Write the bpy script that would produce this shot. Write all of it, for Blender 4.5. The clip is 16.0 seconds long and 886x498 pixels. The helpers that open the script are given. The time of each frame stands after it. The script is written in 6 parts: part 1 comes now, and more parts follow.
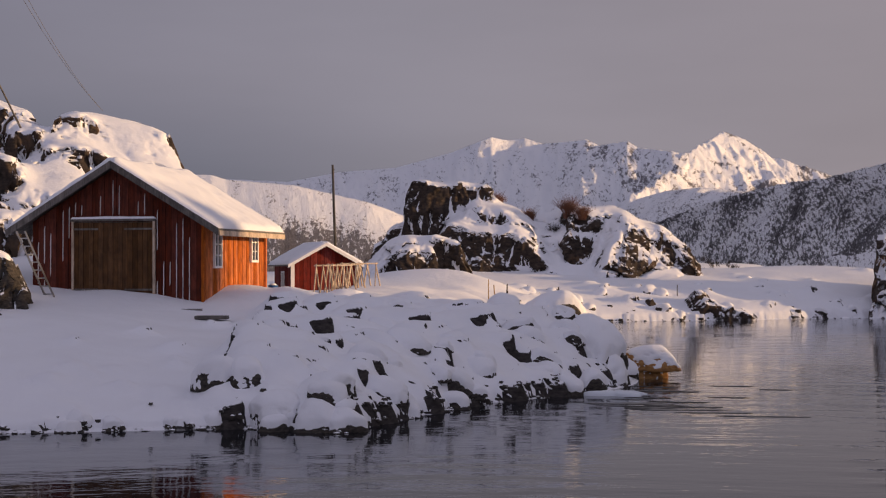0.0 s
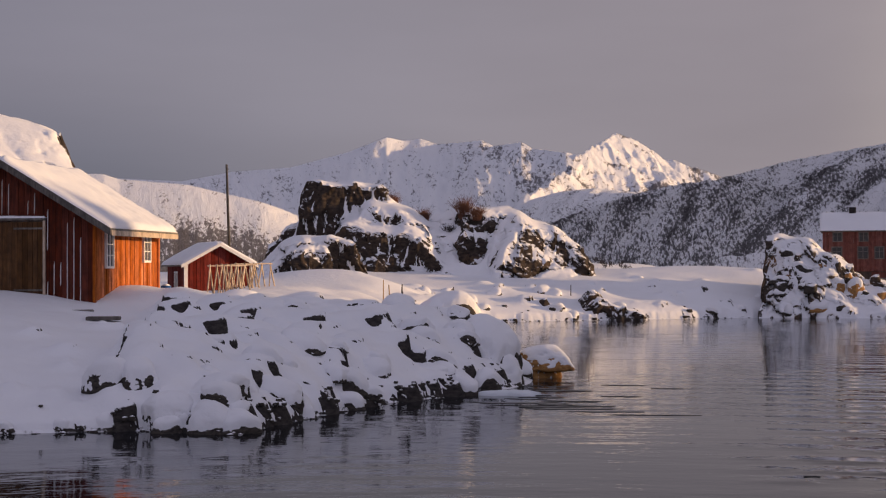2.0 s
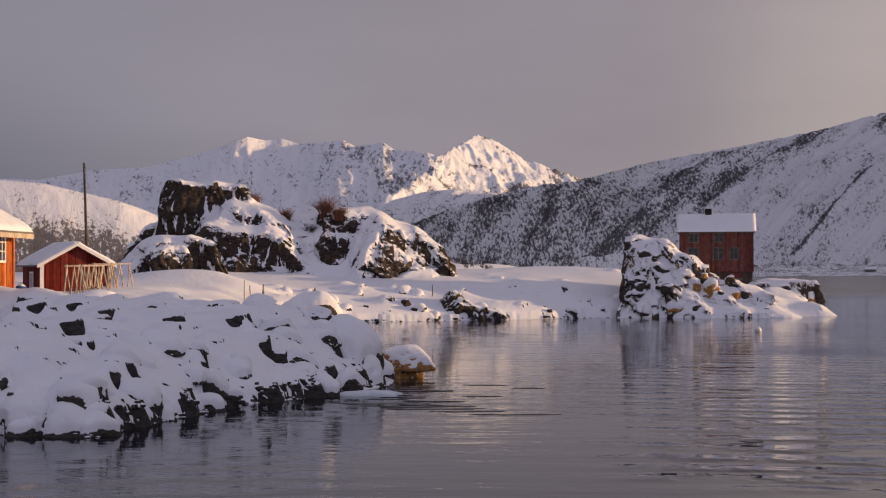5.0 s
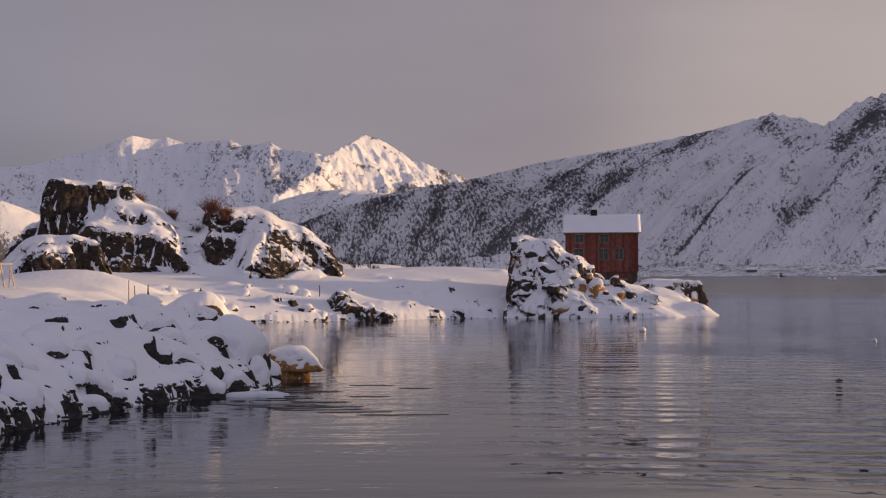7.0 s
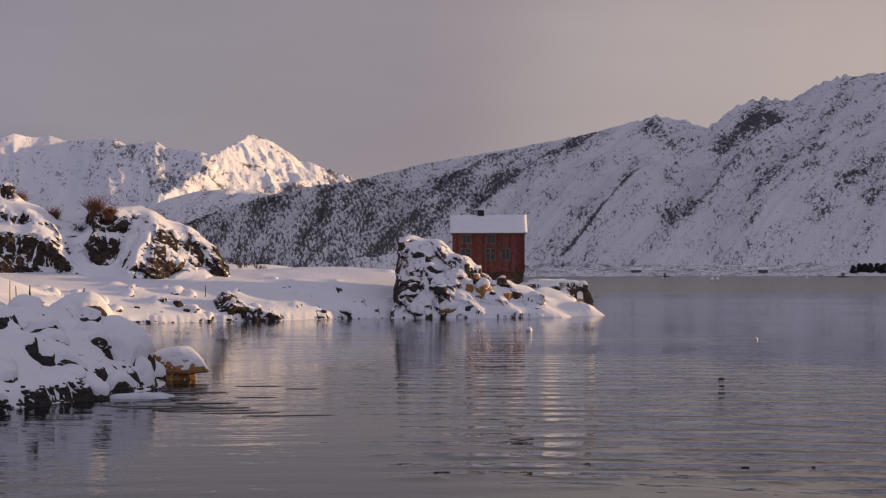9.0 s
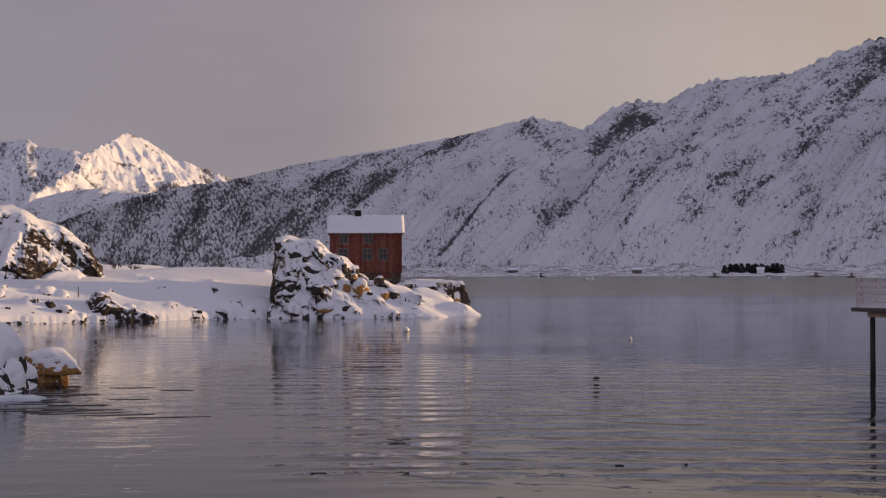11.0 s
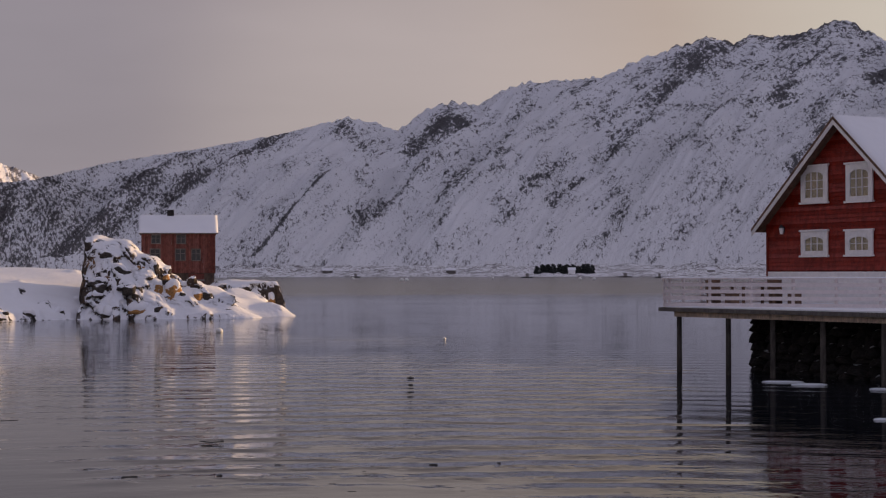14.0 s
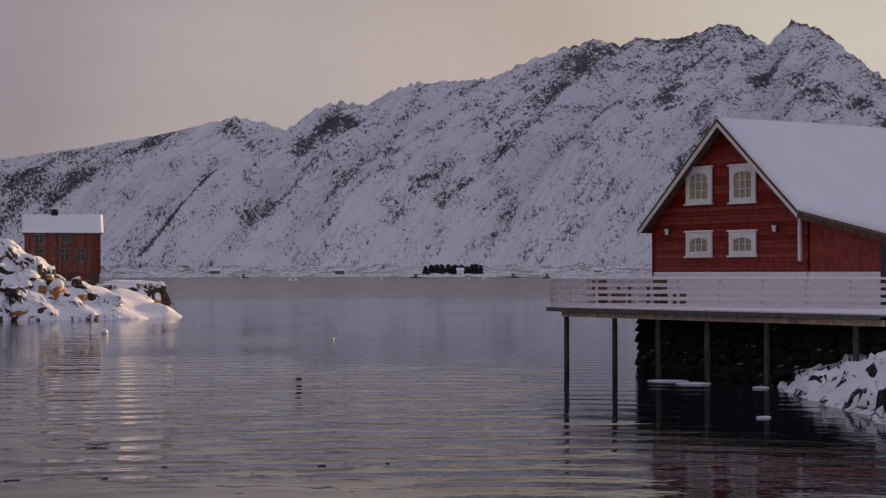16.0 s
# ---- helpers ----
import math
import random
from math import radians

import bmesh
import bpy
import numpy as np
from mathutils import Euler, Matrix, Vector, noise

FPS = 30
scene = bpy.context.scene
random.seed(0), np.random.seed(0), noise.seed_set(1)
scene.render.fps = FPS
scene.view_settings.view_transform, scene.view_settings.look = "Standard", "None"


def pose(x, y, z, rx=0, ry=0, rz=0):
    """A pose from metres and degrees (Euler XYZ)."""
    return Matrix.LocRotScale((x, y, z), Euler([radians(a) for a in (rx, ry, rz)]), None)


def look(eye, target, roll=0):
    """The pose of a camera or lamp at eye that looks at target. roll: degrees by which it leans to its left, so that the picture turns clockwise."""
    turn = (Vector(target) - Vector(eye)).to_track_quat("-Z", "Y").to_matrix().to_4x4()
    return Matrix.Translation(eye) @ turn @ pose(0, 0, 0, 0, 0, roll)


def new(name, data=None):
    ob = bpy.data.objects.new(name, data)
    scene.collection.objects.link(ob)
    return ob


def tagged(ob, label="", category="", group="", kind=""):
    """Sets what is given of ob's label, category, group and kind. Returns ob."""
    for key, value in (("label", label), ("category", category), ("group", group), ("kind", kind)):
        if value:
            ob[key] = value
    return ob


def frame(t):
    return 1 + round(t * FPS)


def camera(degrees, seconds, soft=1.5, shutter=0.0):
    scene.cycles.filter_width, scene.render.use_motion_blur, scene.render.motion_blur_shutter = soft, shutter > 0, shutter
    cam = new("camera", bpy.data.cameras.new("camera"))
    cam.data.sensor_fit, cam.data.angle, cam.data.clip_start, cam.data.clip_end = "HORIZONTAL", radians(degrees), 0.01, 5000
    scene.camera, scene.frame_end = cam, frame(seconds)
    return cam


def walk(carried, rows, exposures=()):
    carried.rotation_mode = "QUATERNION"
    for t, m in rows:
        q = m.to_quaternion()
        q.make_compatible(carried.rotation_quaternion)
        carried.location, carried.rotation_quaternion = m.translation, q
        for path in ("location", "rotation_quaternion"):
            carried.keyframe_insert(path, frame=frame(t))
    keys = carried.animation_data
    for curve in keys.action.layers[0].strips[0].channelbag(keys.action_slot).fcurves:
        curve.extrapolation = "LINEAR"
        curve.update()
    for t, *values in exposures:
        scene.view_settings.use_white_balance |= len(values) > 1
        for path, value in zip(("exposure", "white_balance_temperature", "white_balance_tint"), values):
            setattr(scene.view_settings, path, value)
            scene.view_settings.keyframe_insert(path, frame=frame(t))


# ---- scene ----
# Snowy fjord harbour; the camera stands on a pier and pans to the right.
EYE = Vector((0.0, 0.0, 3.3))
cam = camera(30.87, 16.0, soft=1.2)
ROWS = [
    (0.0, 0.0, 0.797, -0.142), (0.5, 0.949, 0.796, -0.147), (1.0, 1.865, 0.797, -0.148), (1.5, 2.871, 0.796, -0.150),
    (2.0, 3.749, 0.796, -0.152), (2.5, 4.696, 0.796, -0.150), (3.0, 5.506, 0.795, -0.146), (3.5, 6.211, 0.795, -0.142),
    (4.0, 6.939, 0.796, -0.137), (6.5, 11.703, 0.797, -0.124), (7.0, 12.701, 0.798, -0.120), (7.5, 13.635, 0.799, -0.116),
    (8.0, 14.599, 0.799, -0.115), (8.5, 15.613, 0.798, -0.115), (9.0, 16.725, 0.797, -0.115), (11.5, 22.226, 0.796, -0.114),
    (12.0, 23.384, 0.797, -0.113), (12.5, 24.537, 0.798, -0.112), (13.0, 25.563, 0.798, -0.109), (13.5, 26.623, 0.799, -0.105),
    (14.0, 27.714, 0.800, -0.100), (14.5, 28.806, 0.800, -0.096), (15.0, 29.860, 0.802, -0.094), (15.5, 30.859, 0.803, -0.095),
    (16.0, 31.685, 0.804, -0.098),
]


def bearing(az, el, r=1.0):
    """The way at a bearing (clockwise from +y) and elevation in degrees."""
    a, e = radians(az), radians(el)
    return Vector((math.sin(a) * math.cos(e), math.cos(a) * math.cos(e), math.sin(e))) * r


walk(cam, [(t, look(EYE, EYE + bearing(yaw, pitch, 10), roll)) for t, yaw, pitch, roll in ROWS])

# ---------------------------------------------------------------- light
SUN_AZ, SUN_EL = 92.0, 7.0
sun = new("sun", bpy.data.lights.new("sun", "SUN"))
sun.data.energy, sun.data.angle, sun.data.color = 4.6, radians(0.6), (1.0, 0.64, 0.33)
sun.matrix_world = look((0, 0, 50), Vector((0, 0, 50)) - bearing(SUN_AZ, SUN_EL))

world = bpy.data.worlds.new("sky")
scene.world = world
world.use_nodes = True
wn, wl = world.node_tree.nodes, world.node_tree.links
wn.clear()


def wnode(kind, **kw):
    n = wn.new(kind)
    for k, v in kw.items():
        n.inputs[k].default_value = v
    return n


def build_sky():
    """Nishita sky under a high veil of cloud, that brightens and warms towards the low sun."""
    sky = wn.new("ShaderNodeTexSky")
    sky.sky_type, sky.sun_disc = "NISHITA", False
    sky.sun_elevation, sky.sun_rotation = radians(SUN_EL), radians(SUN_AZ)
    tc = wn.new("ShaderNodeTexCoord")
    sep = wn.new("ShaderNodeSeparateXYZ")
    wl.new(tc.outputs["Generated"], sep.inputs[0])
    # closeness to the sun's bearing, 0 to 1
    dot = wn.new("ShaderNodeVectorMath")
    dot.operation = "DOT_PRODUCT"
    dot.inputs[1].default_value = bearing(51.0, 9.0)
    wl.new(tc.outputs["Generated"], dot.inputs[0])
    near = wn.new("ShaderNodeValToRGB")
    els = near.color_ramp.elements
    els[0].position, els[0].color = 0.0, (0.185, 0.176, 0.235, 1)
    els[1].position, els[1].color = 1.0, (0.624, 0.56, 0.48, 1)
    for p, c in ((0.40, (0.222, 0.209, 0.268, 1)), (0.62, (0.288, 0.264, 0.316, 1)), (0.82, (0.324, 0.281, 0.316, 1)), (0.92, (0.412, 0.341, 0.341, 1)), (0.965, (0.507, 0.404, 0.352, 1))):
        e = els.new(p)
        e.color = c
    wl.new(dot.outputs["Value"], near.inputs[0])
    # brighter cloud overhead
    up = wn.new("ShaderNodeMapRange")
    up.inputs["From Min"].default_value, up.inputs["From Max"].default_value = 0.12, 0.9
    up.inputs["To Min"].default_value, up.inputs["To Max"].default_value = 1.0, 1.15
    wl.new(sep.outputs["Z"], up.inputs["Value"])
    # soft dark blue bank low in the sky away from the sun
    low = wn.new("ShaderNodeMapRange")
    low.interpolation_type = "SMOOTHSTEP"
    low.inputs["From Min"].default_value, low.inputs["From Max"].default_value = 0.035, 0.13
    low.inputs["To Min"].default_value, low.inputs["To Max"].default_value = 1.0, 0.0
    wl.new(sep.outputs["Z"], low.inputs["Value"])
    west = wn.new("ShaderNodeMapRange")
    west.interpolation_type = "SMOOTHSTEP"
    west.inputs["From Min"].default_value, west.inputs["From Max"].default_value = -0.30, 0.12
    west.inputs["To Min"].default_value, west.inputs["To Max"].default_value = 1.0, 0.0
    wl.new(sep.outputs["X"], west.inputs["Value"])
    bank = wn.new("ShaderNodeMath")
    bank.operation = "MULTIPLY"
    wl.new(low.outputs[0], bank.inputs[0])
    wl.new(west.outputs[0], bank.inputs[1])
    mixb = wn.new("ShaderNodeMix")
    mixb.data_type = "RGBA"
    wl.new(bank.outputs[0], mixb.inputs["Factor"])
    wl.new(near.outputs[0], mixb.inputs["A"])
    mixb.inputs["B"].default_value = (0.132, 0.142, 0.200, 1)
    # thin cloud over the ridge, lit through from behind
    veil = wn.new("ShaderNodeVectorMath")
    veil.operation = "DOT_PRODUCT"
    veil.inputs[1].default_value = bearing(27.0, 4.5)
    wl.new(tc.outputs["Generated"], veil.inputs[0])
    soft = wn.new("ShaderNodeMapRange")
    soft.interpolation_type = "SMOOTHSTEP"
    soft.inputs["From Min"].default_value, soft.inputs["From Max"].default_value = 0.984, 1.0
    soft.inputs["To Min"].default_value, soft.inputs["To Max"].default_value = 0.0, 0.38
    wl.new(veil.outputs["Value"], soft.inputs["Value"])
    mixg = wn.new("ShaderNodeMix")
    mixg.data_type = "RGBA"
    wl.new(soft.outputs[0], mixg.inputs["Factor"])
    wl.new(mixb.outputs["Result"], mixg.inputs["A"])
    mixg.inputs["B"].default_value = (0.59, 0.505, 0.485, 1)
    # faint streaks in the cloud
    mp = wn.new("ShaderNodeMapping")
    mp.inputs["Scale"].default_value = (2.0, 2.0, 9.0)
    wl.new(tc.outputs["Generated"], mp.inputs[0])
    noi = wn.new("ShaderNodeTexNoise")
    noi.inputs["Scale"].default_value, noi.inputs["Detail"].default_value = 1.6, 4.0
    wl.new(mp.outputs[0], noi.inputs["Vector"])
    ns = wn.new("ShaderNodeMapRange")
    ns.inputs["From Min"].default_value, ns.inputs["From Max"].default_value = 0.3, 0.7
    ns.inputs["To Min"].default_value, ns.inputs["To Max"].default_value = 0.94, 1.07
    wl.new(noi.outputs[0], ns.inputs["Value"])
    rear = wn.new("ShaderNodeMapRange")
    rear.interpolation_type = "SMOOTHSTEP"
    rear.inputs["From Min"].default_value, rear.inputs["From Max"].default_value = 0.25, -0.75
    rear.inputs["To Min"].default_value, rear.inputs["To Max"].default_value = 1.0, 2.3
    wl.new(sep.outputs["Y"], rear.inputs["Value"])
    m0 = wn.new("ShaderNodeMath")
    m0.operation = "MULTIPLY"
    wl.new(rear.outputs[0], m0.inputs[0])
    wl.new(ns.outputs[0], m0.inputs[1])
    m1 = wn.new("ShaderNodeMath")
    m1.operation = "MULTIPLY"
    wl.new(up.outputs[0], m1.inputs[0])
    wl.new(m0.outputs[0], m1.inputs[1])
    bg1, bg2 = wn.new("ShaderNodeBackground"), wn.new("ShaderNodeBackground")
    wl.new(mixg.outputs["Result"], bg1.inputs["Color"])
    wl.new(m1.outputs[0], bg1.inputs["Strength"])
    wl.new(sky.outputs[0], bg2.inputs["Color"])
    bg2.inputs["Strength"].default_value = 0.05
    mixs = wn.new("ShaderNodeMixShader")
    mixs.inputs[0].default_value = 0.12
    wl.new(bg1.outputs[0], mixs.inputs[1])
    wl.new(bg2.outputs[0], mixs.inputs[2])
    out = wn.new("ShaderNodeOutputWorld")
    wl.new(mixs.outputs[0], out.inputs[0])


build_sky()


# ---------------------------------------------------------------- materials
def material(name):
    m = bpy.data.materials.new(name)
    m.use_nodes = True
    return m, m.node_tree.nodes, m.node_tree.links, m.node_tree.nodes["Principled BSDF"]


def coords(n, l, scale=(1, 1, 1), space="Object"):
    tc, mp = n.new("ShaderNodeTexCoord"), n.new("ShaderNodeMapping")
    mp.inputs["Scale"].default_value = scale
    if space == "World":
        geo = n.new("ShaderNodeNewGeometry")
        l.new(geo.outputs["Position"], mp.inputs[0])
    else:
        l.new(tc.outputs[space], mp.inputs[0])
    return mp.outputs[0]


def noise_tex(n, l, vec, scale, detail=4.0, rough=0.55, distort=0.0):
    t = n.new("ShaderNodeTexNoise")
    t.inputs["Scale"].default_value, t.inputs["Detail"].default_value = scale, detail
    t.inputs["Roughness"].default_value, t.inputs["Distortion"].default_value = rough, distort
    l.new(vec, t.inputs["Vector"])
    return t.outputs["Fac"]


def ramp(n, l, fac, *stops):
    r = n.new("ShaderNodeValToRGB")
    e = r.color_ramp.elements
    e[0].position, e[0].color = stops[0][0], (*stops[0][1], 1)
    e[1].position, e[1].color = stops[-1][0], (*stops[-1][1], 1)
    for p, c in stops[1:-1]:
        e.new(p).color = (*c, 1)
    l.new(fac, r.inputs[0])
    return r.outputs[0]


def mrange(n, l, v, a, b, c=0.0, d=1.0, smooth=True):
    m = n.new("ShaderNodeMapRange")
    if smooth:
        m.interpolation_type = "SMOOTHSTEP"
    for i, x in zip(("From Min", "From Max", "To Min", "To Max"), (a, b, c, d)):
        m.inputs[i].default_value = x
    l.new(v, m.inputs["Value"])
    return m.outputs[0]


def calc(n, l, op, a, b=None):
    m = n.new("ShaderNodeMath")
    m.operation = op
    for i, x in enumerate((a, b)):
        if x is None:
            continue
        if isinstance(x, (int, float)):
            m.inputs[i].default_value = x
        else:
            l.new(x, m.inputs[i])
    return m.outputs[0]


def mixc(n, l, fac, a, b):
    m = n.new("ShaderNodeMix")
    m.data_type = "RGBA"
    for key, x in (("Factor", fac), ("A", a), ("B", b)):
        if isinstance(x, tuple):
            m.inputs[key].default_value = (*x, 1)
        elif isinstance(x, float):
            m.inputs[key].default_value = x
        else:
            l.new(x, m.inputs[key])
    return m.outputs["Result"]


def bump(n, l, bsdf, height, strength, distance):
    b = n.new("ShaderNodeBump")
    b.inputs["Strength"].default_value, b.inputs["Distance"].default_value = strength, distance
    l.new(height, b.inputs["Height"])
    l.new(b.outputs[0], bsdf.inputs["Normal"])


SNOW = (0.83, 0.84, 0.87)


def snow_mat(name="snow", lumps=3.0, tint=SNOW):
    m, n, l, b = material(name)
    w = coords(n, l, space="World")
    big, fine = noise_tex(n, l, w, 0.5, 3), noise_tex(n, l, w, lumps, 6, 0.6)
    l.new(ramp(n, l, big, (0.3, tuple(c * 0.95 for c in tint)), (0.7, tint)), b.inputs["Base Color"])
    b.inputs["Roughness"].default_value = 0.75
    b.inputs["Specular IOR Level"].default_value = 0.25
    bump(n, l, b, fine, 0.5, 0.08)
    return m


def snowy_rock_mat(name, lo, hi, rock_dark, rock_light, scale, warp=0.35, bumpd=0.1, warm=None):
    """Rock with snow lying wherever the surface is flat enough to hold it."""
    m, n, l, b = material(name)
    geo = n.new("ShaderNodeNewGeometry")
    sep = n.new("ShaderNodeSeparateXYZ")
    l.new(geo.outputs["Normal"], sep.inputs[0])
    w = coords(n, l, space="World")
    ws = coords(n, l, (1, 1, 2.2), space="World")
    n1, n2 = noise_tex(n, l, w, scale, 5, 0.62), noise_tex(n, l, ws, scale * 6, 5, 0.65)
    v = calc(n, l, "ADD", sep.outputs["Z"], calc(n, l, "MULTIPLY", calc(n, l, "SUBTRACT", n1, 0.5), warp))
    v = calc(n, l, "ADD", v, calc(n, l, "MULTIPLY", calc(n, l, "SUBTRACT", n2, 0.5), warp * 1.1))
    slant = n.new("ShaderNodeMapping")
    slant.vector_type = "TEXTURE"
    slant.inputs["Rotation"].default_value = (0, radians(57), 0)
    slant.inputs["Scale"].default_value = (2.6, 1.2, 0.55)
    l.new(w, slant.inputs[0])
    veins = noise_tex(n, l, slant.outputs[0], scale * 3.2, 6, 0.7)
    v = calc(n, l, "ADD", v, calc(n, l, "MULTIPLY", calc(n, l, "SUBTRACT", veins, 0.5), warp * 1.5))
    cover = mrange(n, l, v, lo, hi)
    rock = ramp(n, l, n2, (0.3, rock_dark), (0.75, rock_light))
    if warm:
        rock = mixc(n, l, mrange(n, l, n1, 0.54, 0.70), rock, warm)
    big = noise_tex(n, l, w, scale * 0.3, 2)
    white = ramp(n, l, big, (0.3, tuple(c * 0.94 for c in SNOW)), (0.7, SNOW))
    l.new(mixc(n, l, cover, rock, white), b.inputs["Base Color"])
    b.inputs["Roughness"].default_value = 0.85
    b.inputs["Specular IOR Level"].default_value = 0.2
    bump(n, l, b, calc(n, l, "MULTIPLY", n2, mrange(n, l, cover, 0, 1, 1.0, 0.35)), 0.8, bumpd)
    return m


def mountain_mat(name, dot=0.22, rock=(0.05, 0.047, 0.05), scrub=(0.05, 0.045, 0.047), bumpd=4.0):
    """Far slopes under snow: dark birch scrub and bare rock as thick as the mesh's own measures of them say."""
    m, n, l, b = material(name)
    uv = n.new("ShaderNodeUVMap")
    def mapped(sx, sy):
        mp = n.new("ShaderNodeMapping")
        mp.inputs["Scale"].default_value = (sx, sy, 1)
        l.new(uv.outputs[0], mp.inputs[0])
        return mp.outputs[0]
    def measure_of(key):
        at = n.new("ShaderNodeAttribute")
        at.attribute_name = key
        return at.outputs["Fac"]
    dots = noise_tex(n, l, mapped(dot * 0.9, dot * 0.85), 1.0, 5, 0.70)
    drift = noise_tex(n, l, mapped(dot * 0.13, dot * 0.06), 1.0, 6, 0.68)
    ribs = noise_tex(n, l, mapped(dot * 0.8, dot * 0.62), 1.0, 8, 0.76, 0.6)
    big = noise_tex(n, l, mapped(0.006, 0.006), 1.0, 3)
    def cover(key, grain, at, soft):
        v = calc(n, l, "ADD", calc(n, l, "MULTIPLY", measure_of(key), 0.62), calc(n, l, "MULTIPLY", calc(n, l, "SUBTRACT", drift, 0.5), 0.9))
        v = calc(n, l, "ADD", v, calc(n, l, "MULTIPLY", calc(n, l, "SUBTRACT", grain, 0.5), 1.5))
        return mrange(n, l, v, at, at + soft)
    white = ramp(n, l, big, (0.3, tuple(c * 0.99 for c in SNOW)), (0.7, tuple(c * 1.05 for c in SNOW)))
    stone = ramp(n, l, dots, (0.3, tuple(c * 0.6 for c in rock)), (0.7, tuple(c * 1.8 for c in rock)))
    base = mixc(n, l, calc(n, l, "MULTIPLY", cover("crag", ribs, 0.33, 0.12), 0.90), white, stone)
    base = mixc(n, l, calc(n, l, "MULTIPLY", cover("scrub", dots, 0.38, 0.14), 0.88), base, scrub)
    # single bushes and stones that stick out of the snow
    speck = noise_tex(n, l, mapped(dot * 2.6, dot * 2.4), 1.0, 3, 0.6)
    tufts = calc(n, l, "ADD", speck, calc(n, l, "MULTIPLY", calc(n, l, "SUBTRACT", drift, 0.5), 0.45))
    tufts = calc(n, l, "ADD", tufts, calc(n, l, "MULTIPLY", calc(n, l, "SUBTRACT", measure_of("scrub"), 0.4), 0.22))
    l.new(mixc(n, l, calc(n, l, "MULTIPLY", mrange(n, l, tufts, 0.59, 0.67), 0.60), base, scrub), b.inputs["Base Color"])
    b.inputs["Roughness"].default_value = 0.9
    b.inputs["Specular IOR Level"].default_value = 0.1
    bump(n, l, b, ribs, 0.6, bumpd)
    return m


def wood_mat(name, dark, light, worn=None, grain=(14, 14, 0.8), rough=0.8, worn_at=0.66):
    """Weathered boards: long grain, a tone of its own for each board, paint worn off in streaks."""
    m, n, l, b = material(name)
    v = coords(n, l, grain)
    g = noise_tex(n, l, v, 1.5, 6, 0.65, 0.4)
    info = n.new("ShaderNodeObjectInfo")
    geo = n.new("ShaderNodeNewGeometry")
    rnd = calc(n, l, "FRACT", calc(n, l, "ADD", info.outputs["Random"], geo.outputs["Random Per Island"]))
    col = ramp(n, l, g, (0.3, dark), (0.72, light))
    hsv = n.new("ShaderNodeHueSaturation")
    l.new(mrange(n, l, rnd, 0, 1, 0.72, 1.22, False), hsv.inputs["Value"])
    l.new(mrange(n, l, rnd, 0, 1, 1.08, 0.92, False), hsv.inputs["Saturation"])
    l.new(col, hsv.inputs["Color"])
    col = hsv.outputs[0]
    if worn:
        s = noise_tex(n, l, coords(n, l, (5, 5, 0.6)), 1.2, 5, 0.7)
        col = mixc(n, l, mrange(n, l, s, worn_at, worn_at + 0.08), col, worn)
    # damp and weather stains, knots
    stain = noise_tex(n, l, coords(n, l, (1, 1, 0.55)), 4.5, 5, 0.7)
    tone = n.new("ShaderNodeHueSaturation")
    l.new(mrange(n, l, stain, 0.30, 0.70, 0.62, 1.25), tone.inputs["Value"])
    l.new(col, tone.inputs["Color"])
    l.new(tone.outputs[0], b.inputs["Base Color"])
    b.inputs["Roughness"].default_value = rough
    b.inputs["Specular IOR Level"].default_value = 0.25
    bump(n, l, b, g, 0.5, 0.01)
    return m


def plain_mat(name, color, rough=0.6, metal=0.0, mottled=0.12, scale=6.0, emit=0.0):
    m, n, l, b = material(name)
    g = noise_tex(n, l, coords(n, l), scale, 5, 0.6)
    l.new(ramp(n, l, g, (0.3, tuple(c * (1 - mottled) for c in color)), (0.7, tuple(min(1, c * (1 + mottled)) for c in color))), b.inputs["Base Color"])
    b.inputs["Roughness"].default_value, b.inputs["Metallic"].default_value = rough, metal
    bump(n, l, b, g, 0.2, 0.01)
    if emit:
        b.inputs["Emission Color"].default_value = (*color, 1)
        b.inputs["Emission Strength"].default_value = emit
    return m


